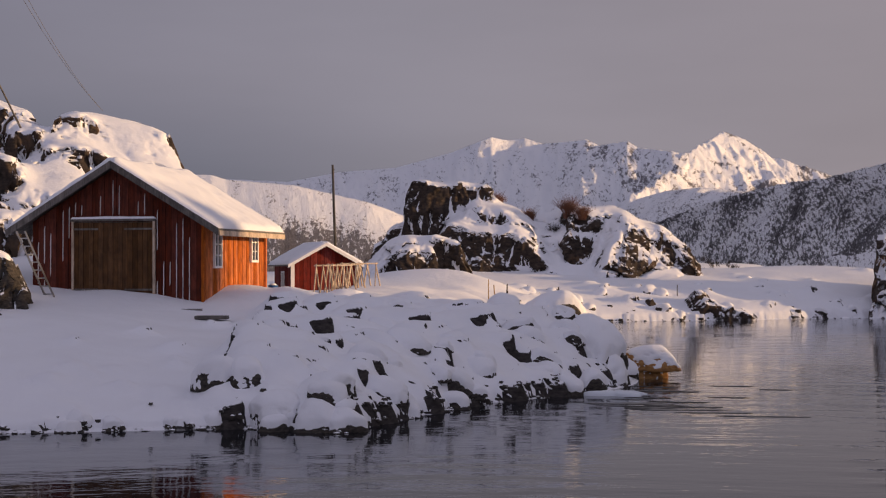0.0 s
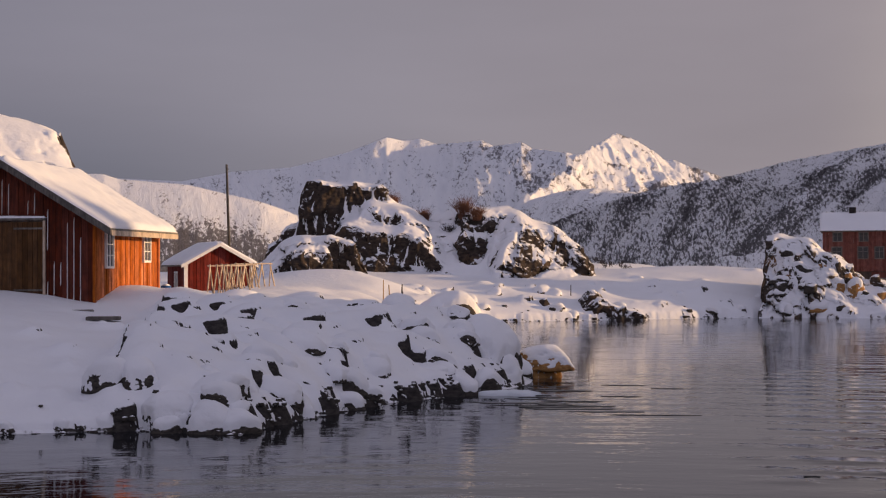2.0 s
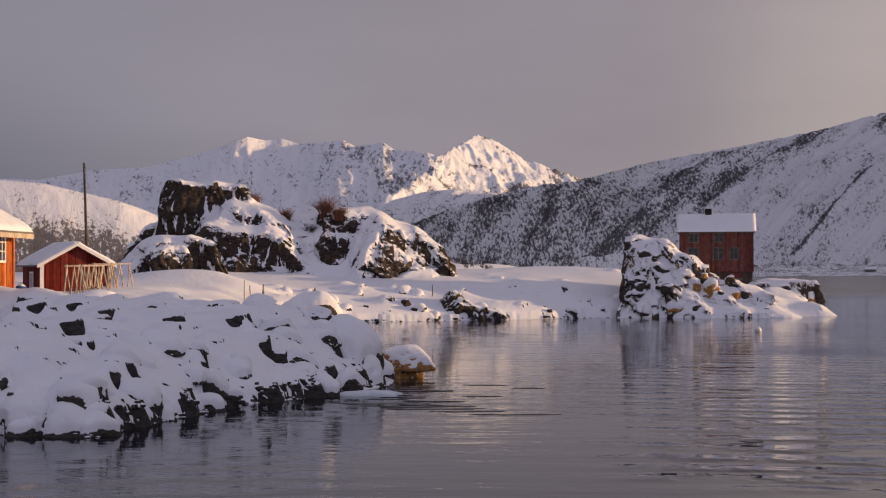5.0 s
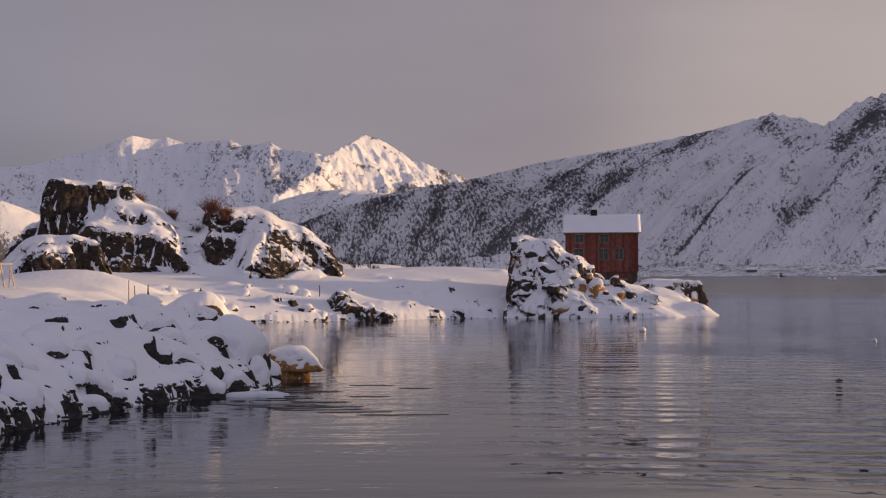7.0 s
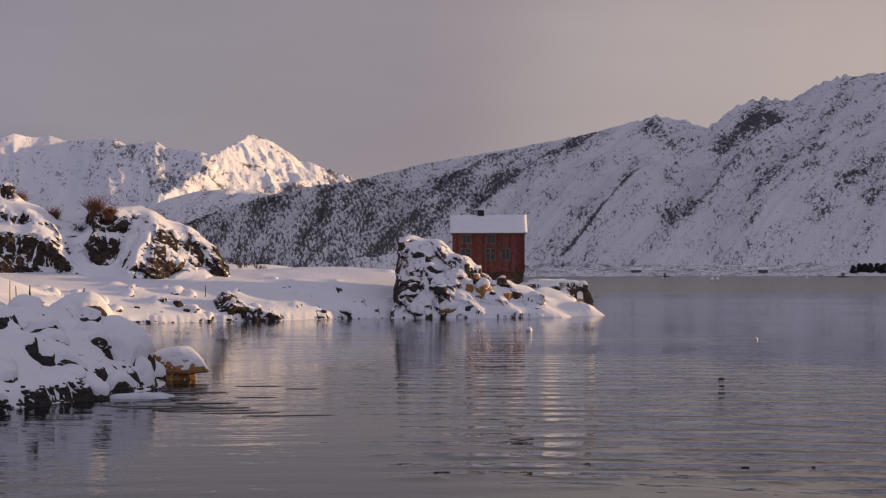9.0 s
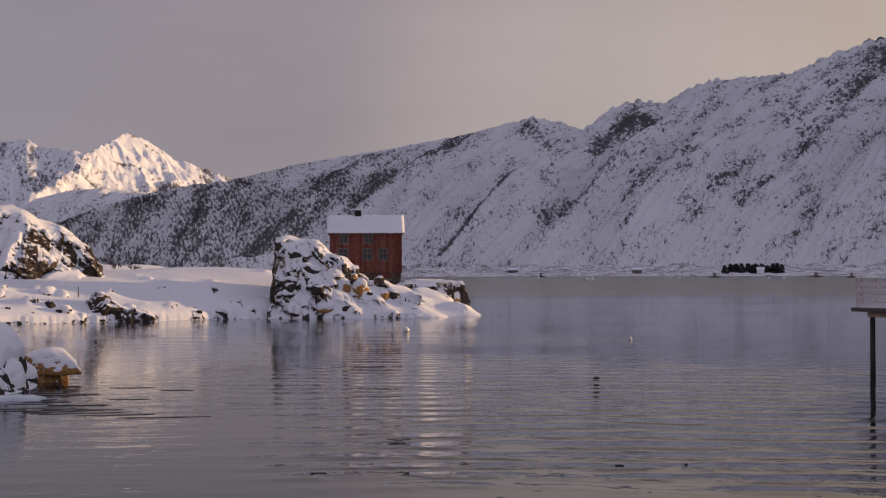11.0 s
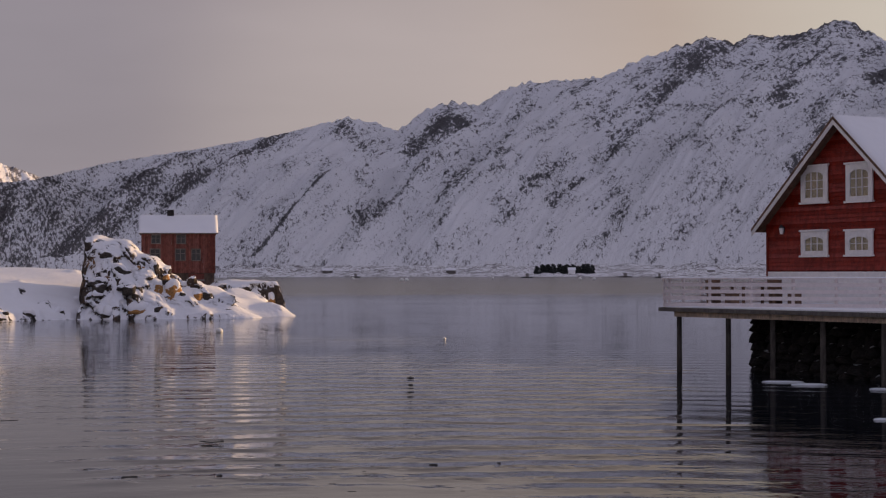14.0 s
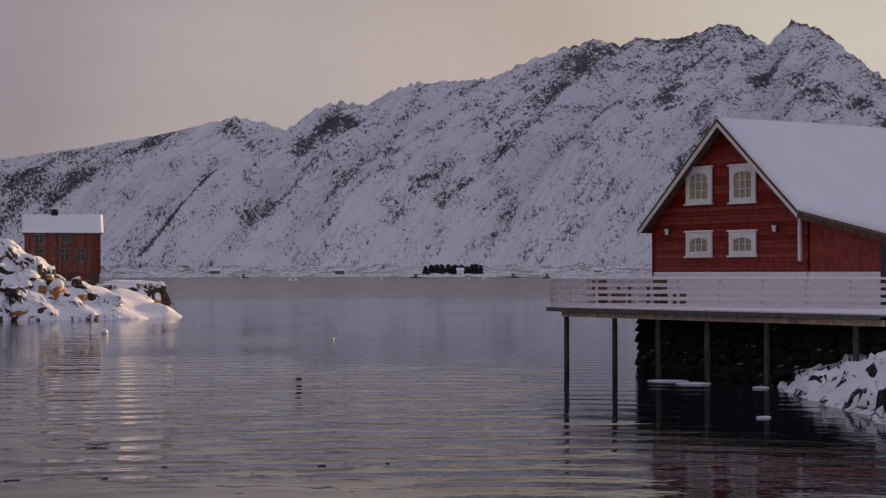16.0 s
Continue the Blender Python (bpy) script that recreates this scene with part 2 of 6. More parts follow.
def water_mat():
    m, n, l, b = material("sea_water")
    b.inputs["Base Color"].default_value = (0.012, 0.014, 0.018, 1)
    b.inputs["Roughness"].default_value = 0.04
    b.inputs["IOR"].default_value = 1.333
    b.inputs["Specular IOR Level"].default_value = 0.3
    # ripples run in wide arcs out from the pier
    pos = n.new("ShaderNodeNewGeometry")
    xyz = n.new("ShaderNodeSeparateXYZ")
    l.new(pos.outputs["Position"], xyz.inputs[0])
    turn = calc(n, l, "ARCTAN2", xyz.outputs["X"], xyz.outputs["Y"])
    away = calc(n, l, "POWER", calc(n, l, "ADD", calc(n, l, "POWER", xyz.outputs["X"], 2.0), calc(n, l, "POWER", xyz.outputs["Y"], 2.0)), 0.5)
    def arcs(ka, kr):
        c = n.new("ShaderNodeCombineXYZ")
        l.new(calc(n, l, "MULTIPLY", turn, ka), c.inputs[0])
        l.new(calc(n, l, "MULTIPLY", away, kr), c.inputs[1])
        return c.outputs[0]
    long_swell = n.new("ShaderNodeTexWave")
    long_swell.wave_type, long_swell.bands_direction = "BANDS", "Y"
    for k, x in (("Scale", 0.20), ("Distortion", 4.0), ("Detail", 2.0), ("Detail Scale", 0.5)):
        long_swell.inputs[k].default_value = x
    bend = n.new("ShaderNodeCombineXYZ")
    roam = calc(n, l, "MULTIPLY", calc(n, l, "SUBTRACT", noise_tex(n, l, arcs(7.0, 0.16), 1.0, 3, 0.55), 0.5), 1.8)
    l.new(calc(n, l, "MULTIPLY", turn, 9.0), bend.inputs[0])
    l.new(calc(n, l, "ADD", away, roam), bend.inputs[1])
    l.new(bend.outputs[0], long_swell.inputs["Vector"])
    broken = mrange(n, l, noise_tex(n, l, arcs(20.0, 0.55), 1.0, 3, 0.6), 0.38, 0.62, 0.15, 1.0)
    chop = noise_tex(n, l, arcs(22.0, 1.9), 1.6, 3, 0.5)
    calm = noise_tex(n, l, arcs(2.6, 0.07), 1.0, 2, 0.5)
    # a patch of stronger swell in the bay, calm water round it
    def swelling(lo, hi, value):
        return mrange(n, l, value, lo, hi)
    wander = calc(n, l, "MULTIPLY", calc(n, l, "SUBTRACT", calm, 0.5), 14.0)
    out = calc(n, l, "ADD", away, wander)
    side = calc(n, l, "ADD", turn, calc(n, l, "MULTIPLY", calc(n, l, "SUBTRACT", noise_tex(n, l, arcs(1.0, 0.35), 1.0, 3, 0.6), 0.5), 0.22))
    patch = calc(n, l, "MULTIPLY", calc(n, l, "MULTIPLY", swelling(21.0, 27.0, out), swelling(66.0, 44.0, out)),
                 calc(n, l, "MULTIPLY", swelling(0.24, 0.36, side), swelling(0.66, 0.58, side)))
    strength = calc(n, l, "ADD", mrange(n, l, calm, 0.40, 0.66, 0.12, 0.9), calc(n, l, "MULTIPLY", calc(n, l, "MULTIPLY", patch, broken), 3.8))
    h = calc(n, l, "ADD", calc(n, l, "MULTIPLY", long_swell.outputs["Fac"], strength),
             calc(n, l, "MULTIPLY", chop, mrange(n, l, calm, 0.35, 0.65, 0.35, 1.0)))
    geo, ln = n.new("ShaderNodeNewGeometry"), n.new("ShaderNodeVectorMath")
    ln.operation = "LENGTH"
    l.new(geo.outputs["Position"], ln.inputs[0])
    open_sea = mrange(n, l, calc(n, l, "ADD", ln.outputs["Value"], calc(n, l, "MULTIPLY", noise_tex(n, l, coords(n, l, (0.004, 0.02, 1), space="World"), 1.0, 3), 120.0)), 200.0, 330.0)
    l.new(mrange(n, l, open_sea, 0, 1, 0.035, 0.22), b.inputs["Roughness"])
    bump(n, l, b, h, 1.0, 0.013)
    return m


def glass_mat():
    m, n, l, b = material("window_glass")
    b.inputs["Base Color"].default_value = (0.02, 0.022, 0.026, 1)
    b.inputs["Roughness"].default_value = 0.05
    b.inputs["IOR"].default_value = 1.5
    return m


def clear_mat():
    """A clean pane: a thin sheet that lets most light through and mirrors a little."""
    m, n, l, b = material("clear_pane")
    b.inputs["Base Color"].default_value = (0.9, 0.92, 0.93, 1)
    b.inputs["Roughness"].default_value = 0.02
    b.inputs["Transmission Weight"].default_value = 1.0
    b.inputs["IOR"].default_value = 1.1
    return m


M = {
    "snow": snow_mat(),
    "roof_snow": snow_mat("roof_snow", 1.5),
    "ice": snow_mat("ice_floe", 5.0, (0.72, 0.76, 0.80)),
    "shore": snowy_rock_mat("snowy_shore", 0.74, 0.86, (0.012, 0.011, 0.011), (0.07, 0.06, 0.055), 0.9, 0.36, 0.05),
    "crag": snowy_rock_mat("snowy_crag", 0.58, 0.74, (0.014, 0.012, 0.011), (0.085, 0.062, 0.048), 0.45, 0.42, 0.14, (0.12, 0.075, 0.045)),
    "point": snowy_rock_mat("point_rock", 0.46, 0.66, (0.020, 0.018, 0.018), (0.13, 0.10, 0.08), 0.8, 0.42, 0.10, (0.24, 0.13, 0.06)),
    "bank": snowy_rock_mat("snowy_bank", 0.66, 0.80, (0.010, 0.009, 0.009), (0.06, 0.052, 0.048), 1.5, 0.55, 0.05),
    "strand": snowy_rock_mat("far_strand_snow", 0.90, 1.0, (0.05, 0.045, 0.045), (0.16, 0.14, 0.13), 0.10, 0.62, 0.4),
    "boulder": snowy_rock_mat("boulder_rock", 0.62, 0.80, (0.015, 0.014, 0.014), (0.10, 0.085, 0.07), 1.4, 0.25, 0.05),
    # ochre made brighter and more orange to carry the low sun's glow
    "sunlit_rock": snowy_rock_mat("ochre_sunlit_rock", 0.55, 0.68, (0.20, 0.10, 0.036), (0.52, 0.28, 0.10), 1.2, 0.25, 0.05),
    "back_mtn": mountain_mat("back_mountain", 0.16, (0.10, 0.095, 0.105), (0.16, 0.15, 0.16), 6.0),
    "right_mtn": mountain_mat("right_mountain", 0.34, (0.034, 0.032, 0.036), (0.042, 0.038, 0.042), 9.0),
    "mid_hill": mountain_mat("mid_hill", 0.26, (0.07, 0.065, 0.07), (0.09, 0.08, 0.085)),
    "left_hill": mountain_mat("left_hill", 0.9, (0.09, 0.08, 0.08), (0.10, 0.085, 0.08), 0.6),
    # the sunny side's boards share the gable's paint, brightened here for sunlight
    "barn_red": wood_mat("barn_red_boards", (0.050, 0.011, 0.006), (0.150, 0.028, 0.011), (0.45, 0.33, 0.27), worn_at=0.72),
    "barn_side_sunlit": wood_mat("barn_sunlit_boards", (0.30, 0.070, 0.018), (0.62, 0.19, 0.048)),
    "door_wood": wood_mat("brown_door_boards", (0.048, 0.021, 0.007), (0.125, 0.058, 0.019)),
    "grey_wood": wood_mat("grey_weathered_wood", (0.09, 0.08, 0.072), (0.22, 0.20, 0.18)),
    "post_wood": wood_mat("dark_weathered_wood", (0.045, 0.039, 0.033), (0.125, 0.11, 0.095)),
    "pale_wood": wood_mat("pale_wood", (0.38, 0.29, 0.21), (0.62, 0.50, 0.38)),
    "cellar": wood_mat("cellar_boards", (0.05, 0.036, 0.028), (0.13, 0.095, 0.072)),
    "shed_red": wood_mat("shed_red_boards", (0.11, 0.011, 0.008), (0.22, 0.022, 0.012)),
    "house_red": wood_mat("house_red_siding", (0.20, 0.020, 0.013), (0.30, 0.035, 0.020), grain=(3, 0.8, 14), rough=0.55),
    "old_red": wood_mat("old_red_boards", (0.11, 0.034, 0.026), (0.22, 0.080, 0.062), (0.32, 0.26, 0.23), worn_at=0.64),
    "white": plain_mat("white_paint", (0.82, 0.80, 0.78), 0.5, mottled=0.08),
    "deck_white": plain_mat("deck_white_paint", (0.66, 0.60, 0.59), 0.55, mottled=0.1),
    "soffit": wood_mat("brown_trim", (0.10, 0.06, 0.04), (0.22, 0.14, 0.09)),
    "curtain": plain_mat("cream_curtain", (0.62, 0.52, 0.34), 0.9, mottled=0.2, scale=25.0),
    "glass": glass_mat(),
    "glass_clear": clear_mat(),
    "metal": plain_mat("grey_metal", (0.42, 0.43, 0.45), 0.35, 0.9),
    "dark_metal": plain_mat("dark_iron", (0.06, 0.06, 0.065), 0.5, 0.6),
    "blue": plain_mat("blue_plastic", (0.03, 0.10, 0.28), 0.4),
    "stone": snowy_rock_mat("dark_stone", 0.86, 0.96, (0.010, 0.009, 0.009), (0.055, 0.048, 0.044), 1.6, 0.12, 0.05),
    "twig": plain_mat("red_brown_twigs", (0.17, 0.075, 0.045), 0.9),
    "dark_twig": plain_mat("dark_bark", (0.05, 0.04, 0.035), 0.9),
    "grass": plain_mat("withered_grass", (0.34, 0.23, 0.12), 0.9),
    "spruce": plain_mat("dark_spruce", (0.014, 0.017, 0.015), 0.9, mottled=0.4),
    "weed": plain_mat("wet_seaweed", (0.018, 0.015, 0.010), 0.3, mottled=0.4),
    "buoy_white": plain_mat("white_buoy", (0.80, 0.80, 0.76), 0.35),
    "buoy_dark": plain_mat("dark_buoy", (0.03, 0.028, 0.03), 0.4),
    "concrete": plain_mat("grey_concrete", (0.26, 0.24, 0.23), 0.9),
    "water": water_mat(),
}


# ---------------------------------------------------------------- helpers
PERM = np.random.RandomState(7).permutation(256).astype(np.int64)
PERM = np.concatenate([PERM, PERM, PERM])
GRAD = np.random.RandomState(8).normal(size=(256, 3))
GRAD /= np.linalg.norm(GRAD, axis=1)[:, None]


def perlin(x, y, z=None):
    """Gradient noise on arrays, about -0.6 to 0.6."""
    x, y = np.asarray(x, float), np.asarray(y, float)
    z = np.zeros_like(x) if z is None else np.asarray(z, float)
    xi, yi, zi = np.floor(x).astype(np.int64), np.floor(y).astype(np.int64), np.floor(z).astype(np.int64)
    xf, yf, zf = x - xi, y - yi, z - zi
    fade = lambda t: t * t * t * (t * (t * 6 - 15) + 10)
    u, v, w = fade(xf), fade(yf), fade(zf)
    total = 0.0
    for dx in (0, 1):
        for dy in (0, 1):
            for dz in (0, 1):
                h = PERM[PERM[PERM[(xi + dx) & 255] + ((yi + dy) & 255)] + ((zi + dz) & 255)]
                g = GRAD[h]
                d = g[..., 0] * (xf - dx) + g[..., 1] * (yf - dy) + g[..., 2] * (zf - dz)
                total = total + d * (u if dx else 1 - u) * (v if dy else 1 - v) * (w if dz else 1 - w)
    return total


def fbm(x, y, z=None, octaves=4, gain=0.5):
    total, a, s = 0.0, 1.0, 1.0
    for k in range(octaves):
        total = total + a * perlin(x * s + 17.3 * k, y * s - 9.1 * k, None if z is None else z * s + 5.7 * k)
        a, s = a * gain, s * 2.03
    return total


def ridged(x, y, z=None, octaves=4, gain=0.5):
    total, a, s = 0.0, 1.0, 1.0
    for k in range(octaves):
        total = total + a * (1 - 2.2 * np.abs(perlin(x * s + 31.7 * k, y * s + 11.9 * k, None if z is None else z * s - 3.3 * k)))
        a, s = a * gain, s * 2.1
    return total


def sstep(a, b, v):
    t = np.clip((v - a) / (b - a), 0, 1)
    return t * t * (3 - 2 * t)


def raw(name, verts, faces, mat, smooth=True, parent=None):
    """A mesh object from arrays."""
    me = bpy.data.meshes.new(name)
    verts, faces = np.asarray(verts, np.float32), np.asarray(faces, np.int32)
    count, sides = faces.shape
    me.vertices.add(len(verts))
    me.vertices.foreach_set("co", verts.reshape(-1))
    me.loops.add(count * sides)
    me.loops.foreach_set("vertex_index", faces.reshape(-1))
    me.polygons.add(count)
    me.polygons.foreach_set("loop_start", np.arange(0, count * sides, sides, dtype=np.int32))
    me.polygons.foreach_set("use_smooth", np.full(count, smooth, bool))
    me.materials.append(M[mat])
    me.update(calc_edges=True)
    ob = new(name, me)
    ob.parent = parent
    return ob


def part(name, bm, mat, parent, label="", smooth=False):
    """Links a bmesh as one mesh object under a thing or a part."""
    me = bpy.data.meshes.new(name)
    bm.normal_update()
    if smooth:
        for f in bm.faces:
            f.smooth = True
    bm.to_mesh(me)
    bm.free()
    me.materials.append(M[mat])
    ob = new(name, me)
    ob.parent = parent
    return tagged(ob, label)


def thing(name, m, label, category, group="", kind=""):
    ob = new(name)
    ob.empty_display_size = 0.2
    ob.matrix_world = m
    return tagged(ob, label, category, group, kind)


def box(bm, lo, hi, bevel=0.0):
    """Adds a box between two corners."""
    lo, hi = Vector(lo), Vector(hi)
    c, d = (lo + hi) / 2, hi - lo
    r = bmesh.ops.create_cube(bm, size=1, matrix=Matrix.Translation(c) @ Matrix.Diagonal((abs(d.x), abs(d.y), abs(d.z), 1)))
    if bevel:
        es = list({e for v in r["verts"] for e in v.link_edges})
        bmesh.ops.bevel(bm, geom=es, offset=bevel, segments=1, affect="EDGES")
    return bm


def boxed(lo, hi, bevel=0.0):
    return box(bmesh.new(), lo, hi, bevel)


def prism(bm, pts, way):
    """A flat outline pushed out along a vector."""
    way = Vector(way)
    a = [bm.verts.new(Vector(p)) for p in pts]
    b = [bm.verts.new(Vector(p) + way) for p in pts]
    n = len(pts)
    bm.faces.new(a)
    bm.faces.new(list(reversed(b)))
    for i in range(n):
        bm.faces.new((a[i], b[i], b[(i + 1) % n], a[(i + 1) % n]))
    bmesh.ops.recalc_face_normals(bm, faces=bm.faces)
    return bm


def rod(bm, a, b, r0, r1=None, sides=6):
    """A tapered round bar from a to b."""
    a, b = Vector(a), Vector(b)
    d = b - a
    m = Matrix.Translation((a + b) / 2) @ d.to_track_quat("Z", "Y").to_matrix().to_4x4()
    bmesh.ops.create_cone(bm, cap_ends=True, segments=sides, radius1=r0, radius2=r0 if r1 is None else r1, depth=d.length, matrix=m)
    return bm


def beam(bm, a, b, w, h):
    """A square bar from a to b, w wide and h high."""
    a, b = Vector(a), Vector(b)
    d = b - a
    m = Matrix.Translation((a + b) / 2) @ d.to_track_quat("X", "Z").to_matrix().to_4x4() @ Matrix.Diagonal((d.length, w, h, 1))
    bmesh.ops.create_cube(bm, size=1, matrix=m)
    return bm


def grid_faces(ni, nj, keep=None):
    i, j = np.meshgrid(np.arange(ni - 1), np.arange(nj - 1), indexing="ij")
    a = i * nj + j
    q = np.stack([a, a + nj, a + nj + 1, a + 1], -1).reshape(-1, 4)
    return q if keep is None else q[keep.reshape(-1)[q].any(1)]


def compact(verts, faces):
    used = np.unique(faces)
    back = np.zeros(len(verts), np.int64)
    back[used] = np.arange(len(used))
    return verts[used], back[faces]


def snow_slab(name, corners, thick, parent, label, seed=0.0, n=40, k=40, mat="roof_snow", edge=0.25, rough=0.35):
    """A blanket of snow on a sloping roof, soft and rounded at its edges."""
    c = [np.array(p, float) for p in corners]
    u, v = np.meshgrid(np.linspace(0, 1, n), np.linspace(0, 1, k), indexing="ij")
    p = (c[0] * ((1 - u) * (1 - v))[..., None] + c[1] * (u * (1 - v))[..., None] + c[2] * (u * v)[..., None] + c[3] * ((1 - u) * v)[..., None])
    lu, lv = np.linalg.norm(c[1] - c[0]), np.linalg.norm(c[3] - c[0])
    e = np.minimum(np.minimum(u, 1 - u) * lu, np.minimum(v, 1 - v) * lv)
    fall = np.sqrt(1 - (1 - np.clip(e / edge, 0, 1)) ** 2)
    bumpy = 1 + rough * fbm(p[..., 0] * 0.9 + seed, p[..., 1] * 0.9, p[..., 2] * 0.9, 3)
    top = p.copy()
    top[..., 2] += thick * (0.12 + 0.88 * fall) * bumpy
    out = (p - p.mean((0, 1))) * 0.0
    verts = np.concatenate([top.reshape(-1, 3), (p + out).reshape(-1, 3)])
    f = grid_faces(n, k)
    m = n * k
    rim = [i * k for i in range(n)] + [(n - 1) * k + j for j in range(1, k)] + [i * k + k - 1 for i in range(n - 2, -1, -1)] + [j for j in range(k - 2, 0, -1)]
    side = np.array([[rim[i], rim[(i + 1) % len(rim)], rim[(i + 1) % len(rim)] + m, rim[i] + m] for i in range(len(rim))])
    faces = np.concatenate([f, f[:, ::-1] + m, side[:, ::-1]])
    return tagged(raw(name, verts, faces, mat, True, parent), label)


def polar(az, r, z=0.0):
    a = radians(az)
    return Vector((r * math.sin(a), r * math.cos(a), z))


# ---------------------------------------------------------------- ground
def blocks(x, y, cell, seed, tilt=0.6, ragged=0.25):
    """Split rock: every cell of a broken pattern lies at a level and tilt of its own. About -0.5 to 0.5."""
    wx = x / cell + ragged * fbm(x / cell * 1.3 + seed, y / cell * 1.3, None, 3) + seed * 3.7
    wy = y / cell + ragged * fbm(x / cell * 1.3 - seed, y / cell * 1.3 + 40, None, 3) - seed * 1.9
    ix, iy = np.floor(wx).astype(np.int64), np.floor(wy).astype(np.int64)
    best, out = np.full(x.shape, 9.0), np.zeros(x.shape)
    for dx in (-1, 0, 1):
        for dy in (-1, 0, 1):
            h = PERM[PERM[(ix + dx) & 255] + ((iy + dy) & 255)]
            fx, fy = ix + dx + 0.5 + GRAD[h, 0] * 0.45, iy + dy + 0.5 + GRAD[h, 1] * 0.45
            d = (wx - fx) ** 2 + (wy - fy) ** 2
            near = d < best
            best = np.where(near, d, best)
            g = GRAD[PERM[h + 91]]
            out = np.where(near, g[..., 2] * 0.5 + tilt * (g[..., 0] * (wx - fx) + g[..., 1] * (wy - fy)), out)
    return out


COAST = [(-60, 33), (-30, 33.2), (-9, 32.9), (-4.2, 33.8), (-2.1, 32.8), (-0.6, 36.6), (1.0, 40.0), (3.2, 42.6), (4.6, 45.0), (5.6, 48.5), (5.6, 52),
         (4.6, 55), (3.8, 62), (4.4, 76), (7.2, 92), (10.0, 104), (19.5, 107), (27, 110), (36, 113), (44, 117.5), (47.5, 124), (50.5, 131),
         (50, 140), (44, 160), (46, 240), (90, 420), (-90, 420)]


def shore_distance(x, y, poly):
    """Distance to the waterline, positive on land."""
    best, inside = np.full(x.shape, 1e9), np.zeros(x.shape, bool)
    for (ax, ay), (bx, by) in zip(poly, poly[1:] + poly[:1]):
        dx, dy = bx - ax, by - ay
        t = np.clip(((x - ax) * dx + (y - ay) * dy) / (dx * dx + dy * dy), 0, 1)
        best = np.minimum(best, np.hypot(x - ax - t * dx, y - ay - t * dy))
        cross = (ay > y) != (by > y)
        inside ^= cross & (x < (bx - ax) * (y - ay) / (by - ay + 1e-12) + ax)
    return np.where(inside, best, -best)


def shore_at(x, y, poly=COAST):
    """The same for a single place."""
    best, inside = 1e9, False
    for (ax, ay), (bx, by) in zip(poly, poly[1:] + poly[:1]):
        dx, dy = bx - ax, by - ay
        t = min(1.0, max(0.0, ((x - ax) * dx + (y - ay) * dy) / (dx * dx + dy * dy)))
        best = min(best, math.hypot(x - ax - t * dx, y - ay - t * dy))
        if (ay > y) != (by > y) and x < (bx - ax) * (y - ay) / (by - ay + 1e-12) + ax:
            inside = not inside
    return best if inside else -best


def make_domes():
    """Snowed-in boulders of the stony shore: x, y, half length, half width, height, turn."""
    rnd = random.Random(11)
    out = []
    while len(out) < 620:
        x, y = rnd.uniform(-9, 6), rnd.uniform(32, 53)
        sd = shore_at(x, y)
        if not 0.1 < sd < 9 or rnd.random() > math.exp(-sd / 4.2) * 1.4 or (x < -5.0 and sd > 1.0 and rnd.random() < 0.8):
            continue
        size = rnd.uniform(0.20, 0.48) * (1.2 if sd > 1.2 else 0.85)
        if x < -5:
            size *= 0.5
        out.append((x, y, size * rnd.uniform(1.0, 1.7), size, size * rnd.uniform(0.6, 1.05), rnd.uniform(-0.8, 0.5)))
    while len(out) < 950:
        x, y = rnd.uniform(3, 48), rnd.uniform(58, 128)
        sd = shore_at(x, y)
        if not 0.1 < sd < 12 or rnd.random() > math.exp(-sd / 4.5) * 1.2:
            continue
        size = rnd.uniform(0.2, 0.75)
        out.append((x, y, size * rnd.uniform(1.0, 1.8), size, size * rnd.uniform(0.4, 0.8), rnd.uniform(-1, 1)))
    return out


DOMES = make_domes()
MOUNDS = [(0.0, 92.0, 5.2, 2.8, 1.1), (-5.7, 49.6, 2.2, 1.5, 0.55), (-15.5, 47.0, 2.2, 6.0, 0.8), (-7.5, 48.6, 4.5, 3.2, 0.40), (-13, 58, 6, 6, 2.0), (0.4, 47.5, 4.0, 3.5, 0.25), (3.6, 47.6, 1.6, 1.8, 0.5),
          (6.5, 127, 10, 7, 1.2), (0.5, 127, 8, 7, 1.2), (0, 78, 6, 8, 0.5), (4, 90, 5, 8, 0.4), (30, 124, 9, 7, 0.8), (48, 300, 30, 16, 2.2), (75, 340, 25, 20, 3.5), (60, 260, 9, 7, 1.2)]


